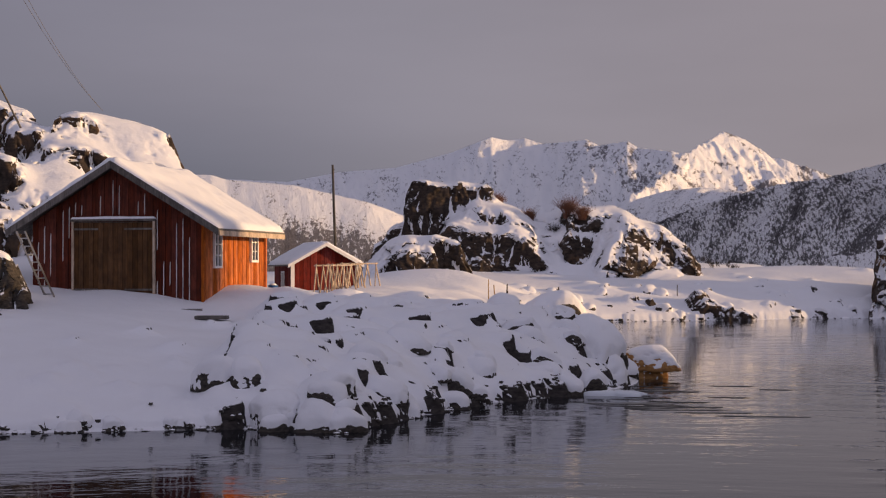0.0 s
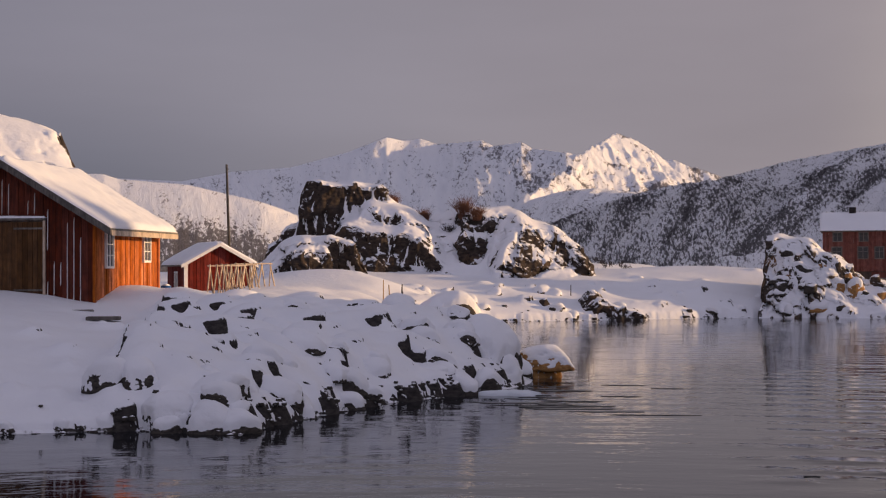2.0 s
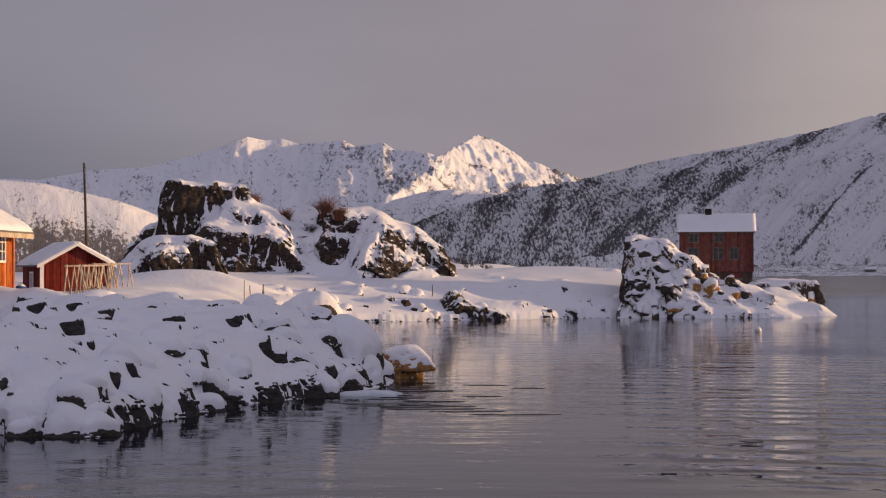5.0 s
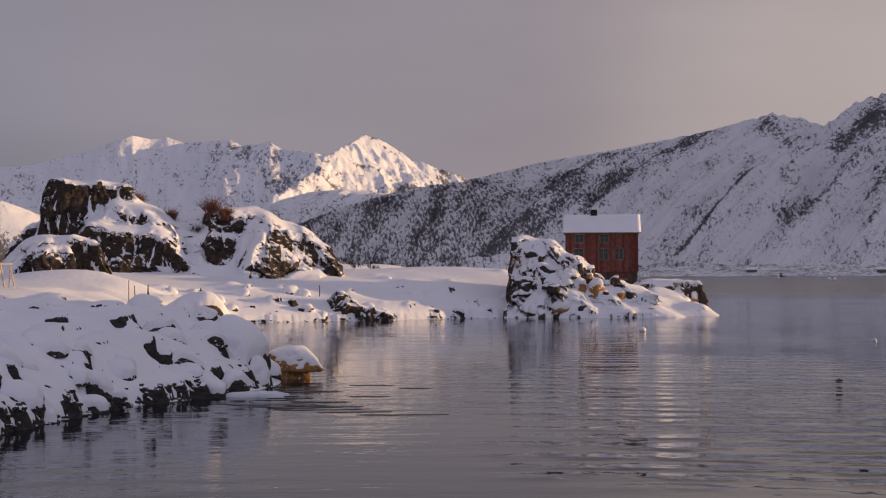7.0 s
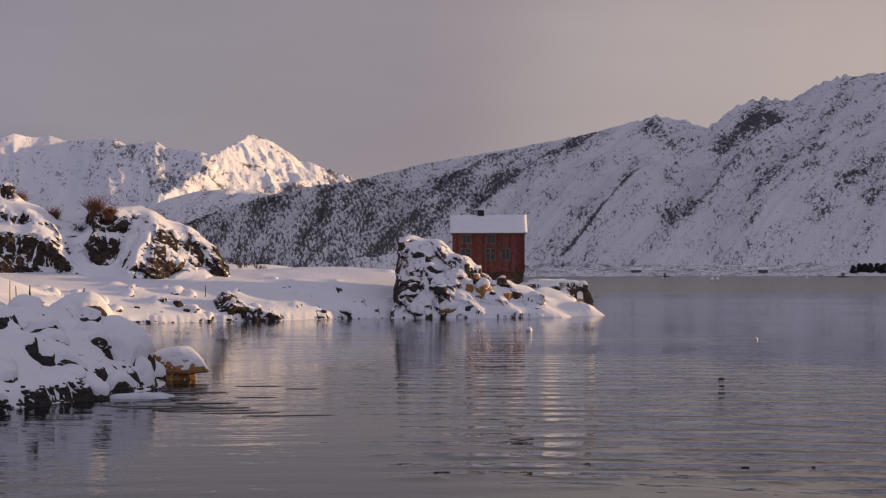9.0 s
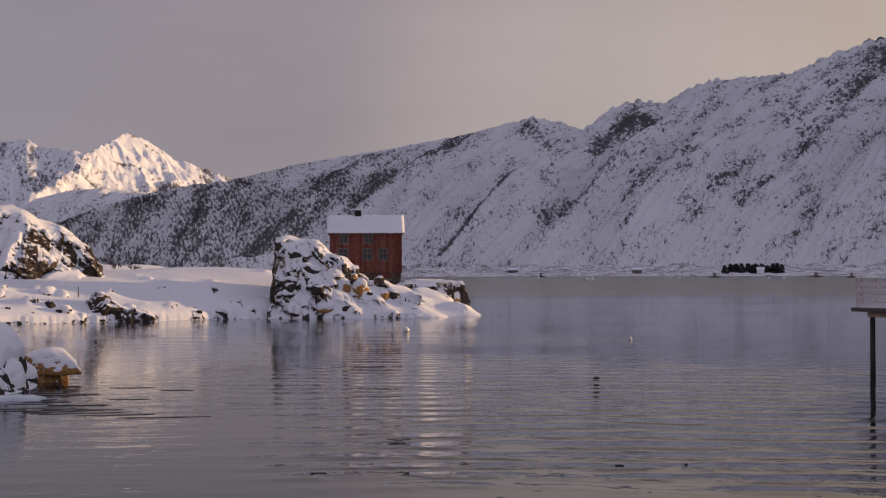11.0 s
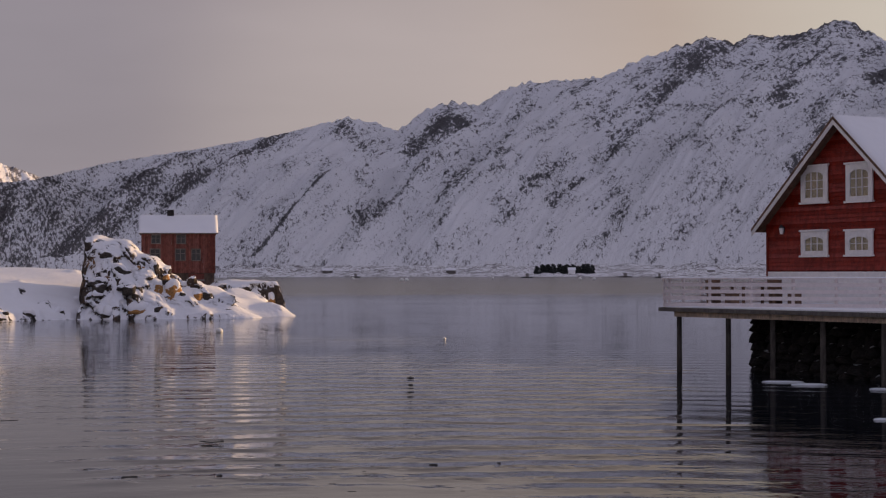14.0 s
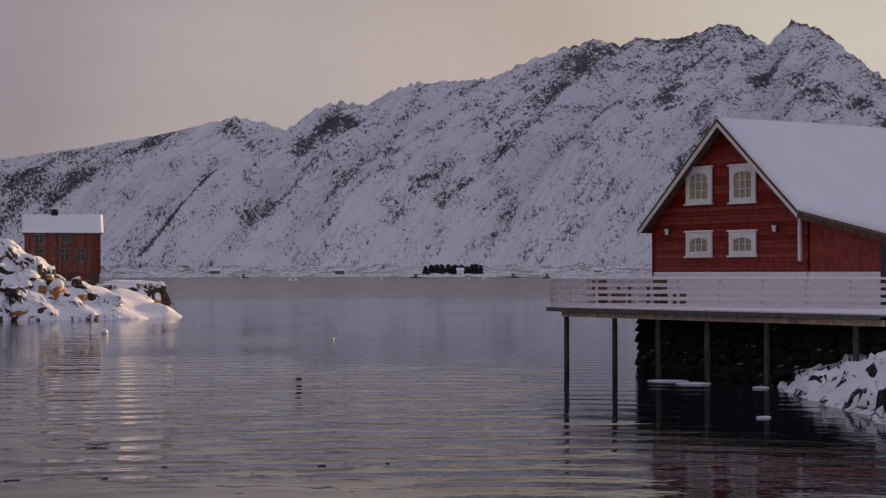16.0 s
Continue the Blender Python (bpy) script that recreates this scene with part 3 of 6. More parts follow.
def land_height(x, y):
    sd = shore_distance(x, y, COAST)
    plateau = 2.1 + 0.9 * sstep(55, 125, y) + 0.40 * sstep(-6, -12, x) * sstep(70, 45, y)
    reach = np.where(x < -5, 5.5, 3.6) + 3.0 * sstep(60, 110, y)
    z = np.where(sd > 0, plateau * (1 - np.exp(-np.maximum(sd, 0) / reach)) + 0.04, 0.3 * sd)
    for mx, my, rx, ry, h in MOUNDS:
        z = z + h * np.exp(-((x - mx) / rx) ** 2 - ((y - my) / ry) ** 2)
    land = sstep(-0.3, 1.5, sd)
    z = z + land * (0.16 * fbm(x * 0.35, y * 0.35, None, 3) + 0.05 * fbm(x * 1.5, y * 1.5, None, 3))
    top = np.zeros_like(z)
    for cx, cy, a, b, h, turn in DOMES:
        near = np.nonzero((np.abs(x - cx) < a * 1.3) & (np.abs(y - cy) < a * 1.3))
        if len(near[0]) == 0:
            continue
        px, py = x[near] - cx, y[near] - cy
        c, s = math.cos(turn), math.sin(turn)
        q = ((px * c + py * s) / a) ** 2 + ((-px * s + py * c) / b) ** 2
        q = q * (1 + 0.5 * perlin(px * 1.7 + cx, py * 1.7 + cy))
        d = h * (1 + 0.35 * px / a) * np.clip(2.6 * (1 - np.sqrt(np.maximum(q, 0))), 0, 1)
        top[near] = np.maximum(top[near], d)
    stony = sstep(-6.5, -4.0, x) * sstep(58, 52, y) * sstep(6.5, 2.0, sd) * sstep(-0.2, 0.4, sd)
    stony = np.maximum(stony, 0.9 * sstep(60, 66, y) * sstep(10, 2.5, sd) * sstep(-0.2, 0.5, sd) * sstep(150, 135, y))
    stony = np.maximum(stony, 0.35 * sstep(-12, -10, x) * sstep(1.3, 0.5, sd) * sstep(-0.2, 0.2, sd) * sstep(45, 40, y))
    split = stony * np.where(y > 58, 1.3, 0.65) * (0.34 * blocks(x * 0.7, y, 1.1, 1.0, 0.5) + 0.20 * blocks(x * 0.8, y, 0.5, 2.0, 0.5))
    return z + top + split


def build_sea():
    bm = bmesh.new()
    bmesh.ops.create_circle(bm, cap_ends=True, radius=4300, segments=96)
    part("water", bm, "water", None)
    tagged(bpy.data.objects["water"], "dark calm fjord water with long low ripples", "water", kind="structure")
    bm = bmesh.new()
    bmesh.ops.create_circle(bm, cap_ends=True, radius=4400, segments=96, matrix=Matrix.Translation((0, 0, -6)))
    ob = part("seabed", bm, "stone", None)
    tagged(ob, "dark stony sea floor under the fjord", "seabed", kind="structure")


build_sea()


def interp(az, pts):
    return np.interp(az, [p[0] for p in pts], [p[1] for p in pts])


def range_of_hills(name, skyline, az0, az1, foot, crest, back, mat, step, label, scrub, crag, relief=0.06, scale=160.0, jagged=0.02, seed=0.0, nr=170, foot_z=0.0, shape=1.1, lean=0.0, twist=0.0):
    """A range of hills whose crest keeps to a skyline of (bearing, elevation), with spurs and gullies down its flank.
    lean: how far gullies slant as they climb; scrub and crag give the cover at (bearing, share of the height)."""
    az = np.arange(az0, az1 + step, step)
    t = np.concatenate([np.linspace(0, 1, nr), 1 + np.linspace(0.03, 1, 14)])
    A, T = np.meshgrid(az, t, indexing="ij")
    bent = A + twist * (1 - np.minimum(T, 1)) + (0.35 * fbm(A * 0.8 + seed, T * 5, None, 4) * sstep(1.0, 0.9, T) if twist else 0)
    f_r, c_r = interp(bent, foot), sum(interp(bent + o, crest) for o in (-0.4, -0.2, 0, 0.2, 0.4)) / 5
    R = f_r + (c_r - f_r) * np.minimum(T, 1) + back * np.maximum(T - 1, 0)
    u = A * np.mean([c for _, c in crest]) * math.pi / 180
    H = 3.3 + c_r[:, nr - 1] * np.tan(np.radians(interp(az, skyline)))
    g = np.where(T <= 1, np.minimum(T, 1) ** shape, 1 - 0.5 * np.maximum(T - 1, 0))
    v = g * H.mean() * 1.2
    rocky = crag(A, np.minimum(T, 1))
    jag = jagged * H.mean() * (fbm(az * 3.1 + seed, az * 0 + seed, None, 5, 0.62)) * np.clip(rocky[:, nr - 1] * 2.4 - 0.75, 0.05, 1)
    s = (u - lean * v) / scale
    k = v / scale
    spur = ridged(s + seed, k * 0.32, None, 7, 0.58) - 0.95
    fine = fbm(s * 5.0 + seed, k * 3.0, None, 4, 0.6)
    inside = np.clip(T * 2.5, 0, 1) * sstep(1.0, 0.86, T)
    z = foot_z + (H - foot_z)[:, None] * g + jag[:, None] * sstep(0.9, 1.0, T) + H.mean() * inside * (relief * spur + relief * 0.5 * fine * (0.2 + 1.6 * rocky))
    line = 3.3 + np.tan(np.radians(interp(A, skyline))) * R + jag[:, None]
    z = np.where(T <= 1, np.minimum(z, line), np.minimum(z, line - 1))
    z = np.where(T <= 0, -4, z)
    x, y = R * np.sin(np.radians(A)), R * np.cos(np.radians(A))
    faces = grid_faces(len(az), len(t))[:, ::-1]
    ob = raw(name, np.stack([x, y, z], -1).reshape(-1, 3), faces, mat)
    me = ob.data
    layer = me.uv_layers.new(name="UVMap")
    c, d = (1 / math.sqrt(1 + lean * lean), lean / math.sqrt(1 + lean * lean))
    uv = np.stack([c * u - d * z, d * u + c * z], -1).reshape(-1, 2)
    layer.data.foreach_set("uv", uv[faces.reshape(-1)].astype(np.float32).reshape(-1))
    for key, values in (("scrub", scrub(A, np.minimum(T, 1))), ("crag", rocky)):
        at = me.attributes.new(key, "FLOAT", "POINT")
        at.data.foreach_set("value", np.asarray(values, np.float32).reshape(-1))
    return tagged(ob, label, "mountain", kind="structure")


BACK = [(-24, 3.0), (-14, 3.3), (-8.2, 3.3), (-5.51, 3.19), (-3.7, 3.54), (-1.69, 3.70), (0.33, 4.24), (1.3, 4.62), (1.75, 4.78), (2.35, 4.66), (2.95, 4.73), (3.56, 4.53), (5.17, 4.66),
        (5.56, 4.45), (6.56, 4.60), (6.96, 4.36), (8.15, 4.22), (8.65, 4.1), (9.35, 3.9), (10.5, 3.6), (11.29, 3.85), (11.8, 3.80), (12.26, 3.73), (13.12, 3.48), (14.2, 3.05), (18, 2.2)]
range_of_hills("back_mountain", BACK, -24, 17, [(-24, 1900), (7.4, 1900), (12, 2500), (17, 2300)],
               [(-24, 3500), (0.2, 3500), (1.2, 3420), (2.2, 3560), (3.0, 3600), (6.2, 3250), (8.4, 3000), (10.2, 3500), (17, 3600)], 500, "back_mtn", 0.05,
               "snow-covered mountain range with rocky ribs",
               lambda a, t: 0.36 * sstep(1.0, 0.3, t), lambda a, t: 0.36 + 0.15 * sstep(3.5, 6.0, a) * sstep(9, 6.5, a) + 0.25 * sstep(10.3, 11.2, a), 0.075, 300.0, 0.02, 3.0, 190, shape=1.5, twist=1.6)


def sharp_peak(name, ridges, az0, az1, r0, r1, steep, label):
    """A peak whose flanks fall away from its ridge lines; ridges: chains of bearing, elevation, range."""
    A, R = np.meshgrid(np.arange(az0, az1, 0.03), np.linspace(r0, r1, 230), indexing="ij")
    x, y = R * np.sin(np.radians(A)), R * np.cos(np.radians(A))
    wx, wy = x + 34 * fbm(x / 150, y / 150, None, 4), y + 34 * fbm(x / 150 + 9, y / 150, None, 4)
    z = np.full(x.shape, -50.0)
    for chain in ridges:
        pts = [polar(a, r, 3.3 + r * math.tan(radians(e))) for a, e, r in chain]
        for p, q in zip(pts, pts[1:]):
            d = q - p
            t = np.clip(((wx - p.x) * d.x + (wy - p.y) * d.y) / (d.x ** 2 + d.y ** 2), 0, 1)
            off = np.hypot(wx - p.x - t * d.x, wy - p.y - t * d.y)
            z = np.maximum(z, p.z + t * d.z - steep * off ** 0.97)
    z = z + 13 * (ridged(x / 70, y / 160, None, 4) - 1.0) * sstep(20, 120, z) * sstep(275, 230, z) + 5 * fbm(x / 25, y / 25, None, 3)
    faces = grid_faces(*A.shape)[:, ::-1]
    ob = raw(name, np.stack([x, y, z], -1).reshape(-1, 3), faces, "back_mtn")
    uv = np.stack([A * 55.0, z], -1).reshape(-1, 2)
    ob.data.uv_layers.new(name="UVMap").data.foreach_set("uv", uv[faces.reshape(-1)].astype(np.float32).reshape(-1))
    broken = sstep(0.0, 0.45, fbm(x / 90, y / 90 + z / 60, None, 4, 0.6))
    for key, values in (("scrub", 0.05 + 0 * z), ("crag", 0.34 + 0.36 * broken)):
        ob.data.attributes.new(key, "FLOAT", "POINT").data.foreach_set("value", np.asarray(values, np.float32).reshape(-1))
    return tagged(ob, label, "mountain", kind="structure")


sharp_peak("sunlit_peak", [
    [(9.98, 4.90, 3300), (9.1, 4.42, 3130), (8.4, 3.72, 2960), (7.9, 3.34, 2800), (7.3, 2.95, 2640), (6.7, 2.6, 2480)],
    [(9.98, 4.84, 3300), (10.57, 4.62, 3330), (10.97, 4.36, 3360), (11.3, 3.95, 3400), (11.9, 3.80, 3420), (13.2, 3.35, 3450)],
    [(10.0, 4.80, 3300), (10.25, 3.9, 3180), (10.5, 3.1, 3060), (10.7, 2.2, 2900)],
    [(10.97, 4.36, 3360), (11.3, 3.5, 3220), (11.7, 2.8, 3080)]], 6.0, 14.0, 2300, 3800, 0.95, "steep snowy peak, its eastern faces lit by the low sun")
LEFT = [(-24, 3.2), (-12, 3.5), (-8.2, 3.42), (-7.7, 3.26), (-5.31, 3.07), (-3.71, 2.70), (-2.7, 2.47), (-1.89, 2.19), (-1.09, 1.87), (0.32, 1.0), (2.0, 0.2)]
range_of_hills("snowy_hill", LEFT, -24, 2.0, [(-24, 260), (2, 260)], [(-24, 560), (-4, 520), (-2.5, 500), (2, 640)], 160, "left_hill", 0.07,
               "low snowy hill with scrub at its foot", lambda a, t: 0.75 * sstep(0.75, 0.25, t) + 0.2, lambda a, t: 0.3 + 0 * t, 0.025, 70.0, 0.01, 8.0, 90, 1.5)
MIDH = [(3.0, 0.6), (4.5, 1.4), (5.96, 2.1), (6.95, 2.56), (7.95, 2.83), (9.13, 2.94), (10.89, 2.76), (12.25, 2.60), (16, 2.0), (20, 0.5)]
range_of_hills("wooded_ridge", MIDH, 3.0, 20, [(3, 900), (20, 900)], [(3, 2300), (20, 2300)], 300, "mid_hill", 0.06,
               "low ridge dusted with snow and dark birch scrub", lambda a, t: 0.46 + 0.16 * sstep(0.9, 0.4, t), lambda a, t: 0.33 + 0 * t, 0.10, 220.0, 0.015, 12.0, 110, lean=0.7)
RIGHT = [(4.0, 0.3), (6.07, 1.22), (7.64, 1.72), (9.02, 2.27), (10.61, 2.73), (12.22, 3.08), (13.42, 3.2), (16.04, 3.84), (19.07, 4.34), (22.09, 4.91), (23.6, 5.32), (24.45, 5.45), (25.2, 5.3), (26.1, 5.0),
         (27.05, 5.73), (28.0, 6.05), (28.99, 5.92), (29.78, 6.41), (30.57, 6.68), (33.44, 6.88), (34.65, 7.43), (37.06, 8.23), (38.06, 7.98), (38.66, 8.26), (39.85, 8.14), (41.83, 8.68),
         (43.19, 7.9), (43.97, 8.65), (44.93, 8.38), (45.88, 7.58), (47.15, 6.57), (52, 5.0), (60, 3.6)]


def right_scrub(a, t):
    """Birch scrub: dense on the shoulder, in slanting bands further along, thin on the open slope."""
    dense = sstep(20.5, 12.5, a) * sstep(0.97, 0.72, t)
    s = a - t * 9.0
    bands = 0.75 * np.exp(-((s - 15.5) / 0.6) ** 2) * sstep(0.92, 0.75, t) * sstep(0.25, 0.4, t) + 0.35 * np.exp(-((s - 13.7) / 1.0) ** 2) * sstep(0.9, 0.6, t) + 0.8 * np.exp(-((s - 20.4) / 0.13) ** 2) * sstep(0.5, 0.42, t) * sstep(0.05, 0.1, t)
    return np.clip(0.385 + 0.34 * dense + bands * 0.75 - 0.10 * sstep(0.5, 0.95, t), 0, 1)


def right_crag(a, t):
    """Bare rock: ribs under the crest, more to the right."""
    high = sstep(0.45, 0.95, t) * sstep(25.5, 28.0, a)
    knob = np.exp(-((a - 28.0) / 1.3) ** 2 - ((t - 0.62) / 0.22) ** 2)
    ribs = sstep(34, 37, a) * sstep(0.15, 0.6, t)
    patchy = sstep(0.02, 0.38, fbm((a - 8.0 * t) * 0.55, t * 4.5 + 3.0, None, 5, 0.6)) * sstep(22, 27, a) * sstep(0.05, 0.3, t)
    return np.clip(0.395 + 0.05 * high + 0.15 * knob + 0.07 * ribs + 0.22 * patchy + 0.20 * sstep(0.93, 1.0, t) * sstep(23.4, 24.2, a), 0, 1)


# unseen range, added so its shadow falls on the strand and fjord slopes
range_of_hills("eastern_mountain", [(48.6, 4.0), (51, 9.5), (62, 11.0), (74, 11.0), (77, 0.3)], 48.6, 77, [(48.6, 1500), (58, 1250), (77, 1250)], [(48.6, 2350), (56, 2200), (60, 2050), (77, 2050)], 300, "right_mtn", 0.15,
               "unseen snowy mountain added in the east to shade the fjord", lambda a, t: 0.4 + 0 * t, lambda a, t: 0.4 + 0 * t, 0.06, 190.0, 0.02, 33.0, 60)
range_of_hills("fjord_mountain", RIGHT, 4.0, 60, [(4, 750), (12, 900), (16, 1120), (60, 1150)], [(4, 1500), (16, 2000), (30, 2100), (60, 2100)], 500, "right_mtn", 0.045,
               "steep snow-covered fjord mountain with dark scrub and bare rock", right_scrub, right_crag, 0.18, 230.0, 0.040, 20.0, 210, lean=1.35)


def far_shore():
    """The low snowy strand across the fjord."""
    az = np.arange(4, 60, 0.06)
    t = np.linspace(0, 1, 14)
    A, T = np.meshgrid(az, t, indexing="ij")
    R0 = 960 + 25 * fbm(A * 0.8, A * 0, None, 4)
    R = R0 + T * 190
    z = -0.5 + 8.0 * T ** 0.8 * (1 + 0.5 * fbm(A * 1.3, T * 3, None, 3)) * sstep(0, 0.1, T) + 0.8 * fbm(A * 5, T * 6, None, 3) * sstep(0, 0.2, T)
    v = np.stack([R * np.sin(np.radians(A)), R * np.cos(np.radians(A)), z], -1).reshape(-1, 3)
    tagged(raw("far_strand", v, grid_faces(len(az), len(t))[:, ::-1], "strand"), "low snowy strand with dark stones across the fjord", "shore", kind="structure")


far_shore()


def closing_ground():
    """Snowy hills that close the place behind the camera and towards the sun, with an unseen knoll added to shade the
    near shore.
    """
    az = np.radians(np.arange(60, 342, 1.0))
    r = np.exp(np.linspace(math.log(60), math.log(2500), 60))
    A, R = np.meshgrid(az, r, indexing="ij")
    x, y = R * np.sin(A), R * np.cos(A)
    z = -2 + 10 * sstep(60, 140, R) * sstep(100, 140, np.degrees(A)) + 140 * sstep(300, 2300, R) * sstep(110, 150, np.degrees(A)) + 6 * fbm(x * 0.02, y * 0.02, None, 3) * sstep(100, 200, R) * sstep(100, 140, np.degrees(A))
    tagged(raw("hinterland", np.stack([x, y, z], -1).reshape(-1, 3), grid_faces(len(az), len(r))[:, ::-1], "snow"), "snowy ground rising behind the harbour", "ground", kind="structure")
    # out-of-view blocker: crest and end shaped to set where the sun falls
    gx, gy = np.meshgrid(np.arange(44, 140, 0.8), np.arange(-30, 60, 0.3), indexing="ij")
    crest = 15.3 - 0.6 * sstep(37.0, 38.5, gy) + 2.5 * sstep(43.0, 44.4, gy) + 0.4 * fbm(gx * 0.1, gy * 0.15, None, 3)
    across = sstep(60, 86, gx) * sstep(135, 100, gx)
    end = sstep(46.1, 45.1, gy + 0.4 * fbm(gx * 0.2, gy * 0.2, None, 3)) * sstep(-30, -10, gy)
    gz = -2 + (crest + 2) * across * end
    tagged(raw("knoll", np.stack([gx, gy, gz], -1).reshape(-1, 3), grid_faces(*gx.shape), "crag"), "unseen snowy rise added to shade the near shore", "hill", kind="structure")


closing_ground()


# ---------------------------------------------------------------- rocks
def rock_shape(radii, seed, sub, lumps=0.10, facets=0.10, sharp=13.0, sides=8, tops=8, freq=1.0, low=0.0):
    """A rock as a sphere cut by random planes: steep sides, gentle tops; then worn by noise and split by cracks."""
    bm = bmesh.new()
    bmesh.ops.create_icosphere(bm, subdivisions=sub, radius=1)
    d = np.array([v.co[:] for v in bm.verts])
    f = np.array([[v.index for v in fa.verts] for fa in bm.faces])
    bm.free()
    rs = np.random.RandomState(int(seed * 100) % 100000)
    planes = []
    for i in range(sides):
        a = 2 * math.pi * (i + rs.uniform(-0.35, 0.35)) / sides
        nz = rs.uniform(low, low + 0.5)
        planes.append((math.cos(a) * math.sqrt(1 - nz * nz), math.sin(a) * math.sqrt(1 - nz * nz), nz, rs.uniform(0.72, 1.0)))
    for i in range(tops):
        a, nz = rs.uniform(0, 6.28), rs.uniform(0.5, 0.99)
        planes.append((math.cos(a) * math.sqrt(1 - nz * nz), math.sin(a) * math.sqrt(1 - nz * nz), nz, rs.uniform(0.70, 0.95)))
    planes.append((0, 0, -1, 0.9))
    acc = 0.0
    for nx, ny, nz, h in planes:
        acc = acc + (np.maximum(d[:, 0] * nx + d[:, 1] * ny + d[:, 2] * nz, 0) / h) ** sharp
    p = d * (acc ** (-1 / sharp))[:, None]
    rr = np.array(radii)
    w = p * rr / rr.max() * 2.4 * freq + seed * 7.3
    crack = np.abs(fbm(w[:, 0] * 1.1 + w[:, 2] * 0.5, w[:, 1] * 1.1, w[:, 2] * 0.45, 3))
    push = 1 + lumps * fbm(w[:, 0] * 0.9, w[:, 1] * 0.9, w[:, 2] * 0.9, 4, 0.45) - facets * sstep(0.07, 0.0, crack) + facets * 0.3 * (ridged(w[:, 0] * 2, w[:, 1] * 2, w[:, 2] * 1.2, 3) - 1.0) * 0.4
    p = p * push[:, None]
    lo, hi = p.min(0), p.max(0)
    p = (p - [(lo[0] + hi[0]) / 2, (lo[1] + hi[1]) / 2, 0]) / [(hi[0] - lo[0]) / 2, (hi[1] - lo[1]) / 2, hi[2]]
    return p * rr, f


def blurred(z, ku, kv, passes=3):
    """A grid of heights made smooth by boxes of ku by kv cells to each side."""
    for axis, k in ((0, ku), (1, kv)):
        if k < 1:
            continue
        for _ in range(passes):
            pad = [(k + 1, k) if i == axis else (0, 0) for i in (0, 1)]
            total = np.cumsum(np.pad(z, pad, mode="edge"), axis)
            n = z.shape[axis]
            hi, lo = np.take(total, np.arange(2 * k + 1, 2 * k + 1 + n), axis), np.take(total, np.arange(0, n), axis)
            z = (hi - lo) / (2 * k + 1)
    return z


def snow_over(rock, du, dv, thick, near=0.14, far=0.5, steep=(0.85, 1.5), seed=0.0, grid=None):
    """Height of the snow that lies on a rock: thick on ledges and in hollows, gone from steep faces."""
    out = None
    for reach, depth in ((near, 0.65), (far, 1.0)):
        s = blurred(rock, max(1, round(reach / du)), max(1, round(reach / dv)), 2)
        gu, gv = np.gradient(s)
        slope = np.hypot(gu / du, gv / dv)
        bare = sstep(steep[0], steep[1], slope + (0.30 * fbm(grid[0] * 0.7 + seed, grid[1] * 0.7, None, 3) if grid else 0))
        lay = s + thick * depth * (1 - bare) - (0.10 + 0.5 * reach) * bare
        out = lay if out is None else np.maximum(out, lay)
    return out


def slab_height(u, v, base, slabs, seed, crack=0.5, k=0.22):
    """Heights of a mass of split rock. slabs: middle u, v, half width and depth of the top, its height, fall of the top to the right
    and to the back, steepness of left, right, front and back, turn in degrees."""
    joint = sstep(0.075, 0.0, np.abs(perlin(u * 0.42 + 0.16 * v + seed, v * 0.12 + seed))) + 0.6 * sstep(0.06, 0.0, np.abs(perlin(u * 1.0 - 0.3 * v + seed * 2, v * 0.3)))
    wu = u + 0.35 * fbm(u * 0.45 + seed, v * 0.45, None, 3) + 0.16 * blocks(u, v, 1.7, seed + 2, 0.3)
    wv = v + 0.35 * fbm(u * 0.45 + 30, v * 0.45 + seed, None, 3) + 0.16 * blocks(u, v, 1.5, seed + 4, 0.3) - crack * joint
    z = np.full(u.shape, base - 1.5)
    for su, sv, a, b, top, tu, tv, sl, sr, sf, sb, turn in slabs:
        t = radians(turn)
        p, q = (wu - su) * math.cos(t) + (wv - sv) * math.sin(t), -(wu - su) * math.sin(t) + (wv - sv) * math.cos(t)
        sides = [top - tu * p - tv * q] + [top - tu * p - tv * q + m * d for m, d in ((sl, p + a), (sr, a - p), (sf, q + b), (sb, b - q))]
        low = np.minimum.reduce(sides)
        z = np.maximum(z, low - k * np.log(sum(np.exp(-np.clip((w - low) / k, 0, 30)) for w in sides)))
    return z


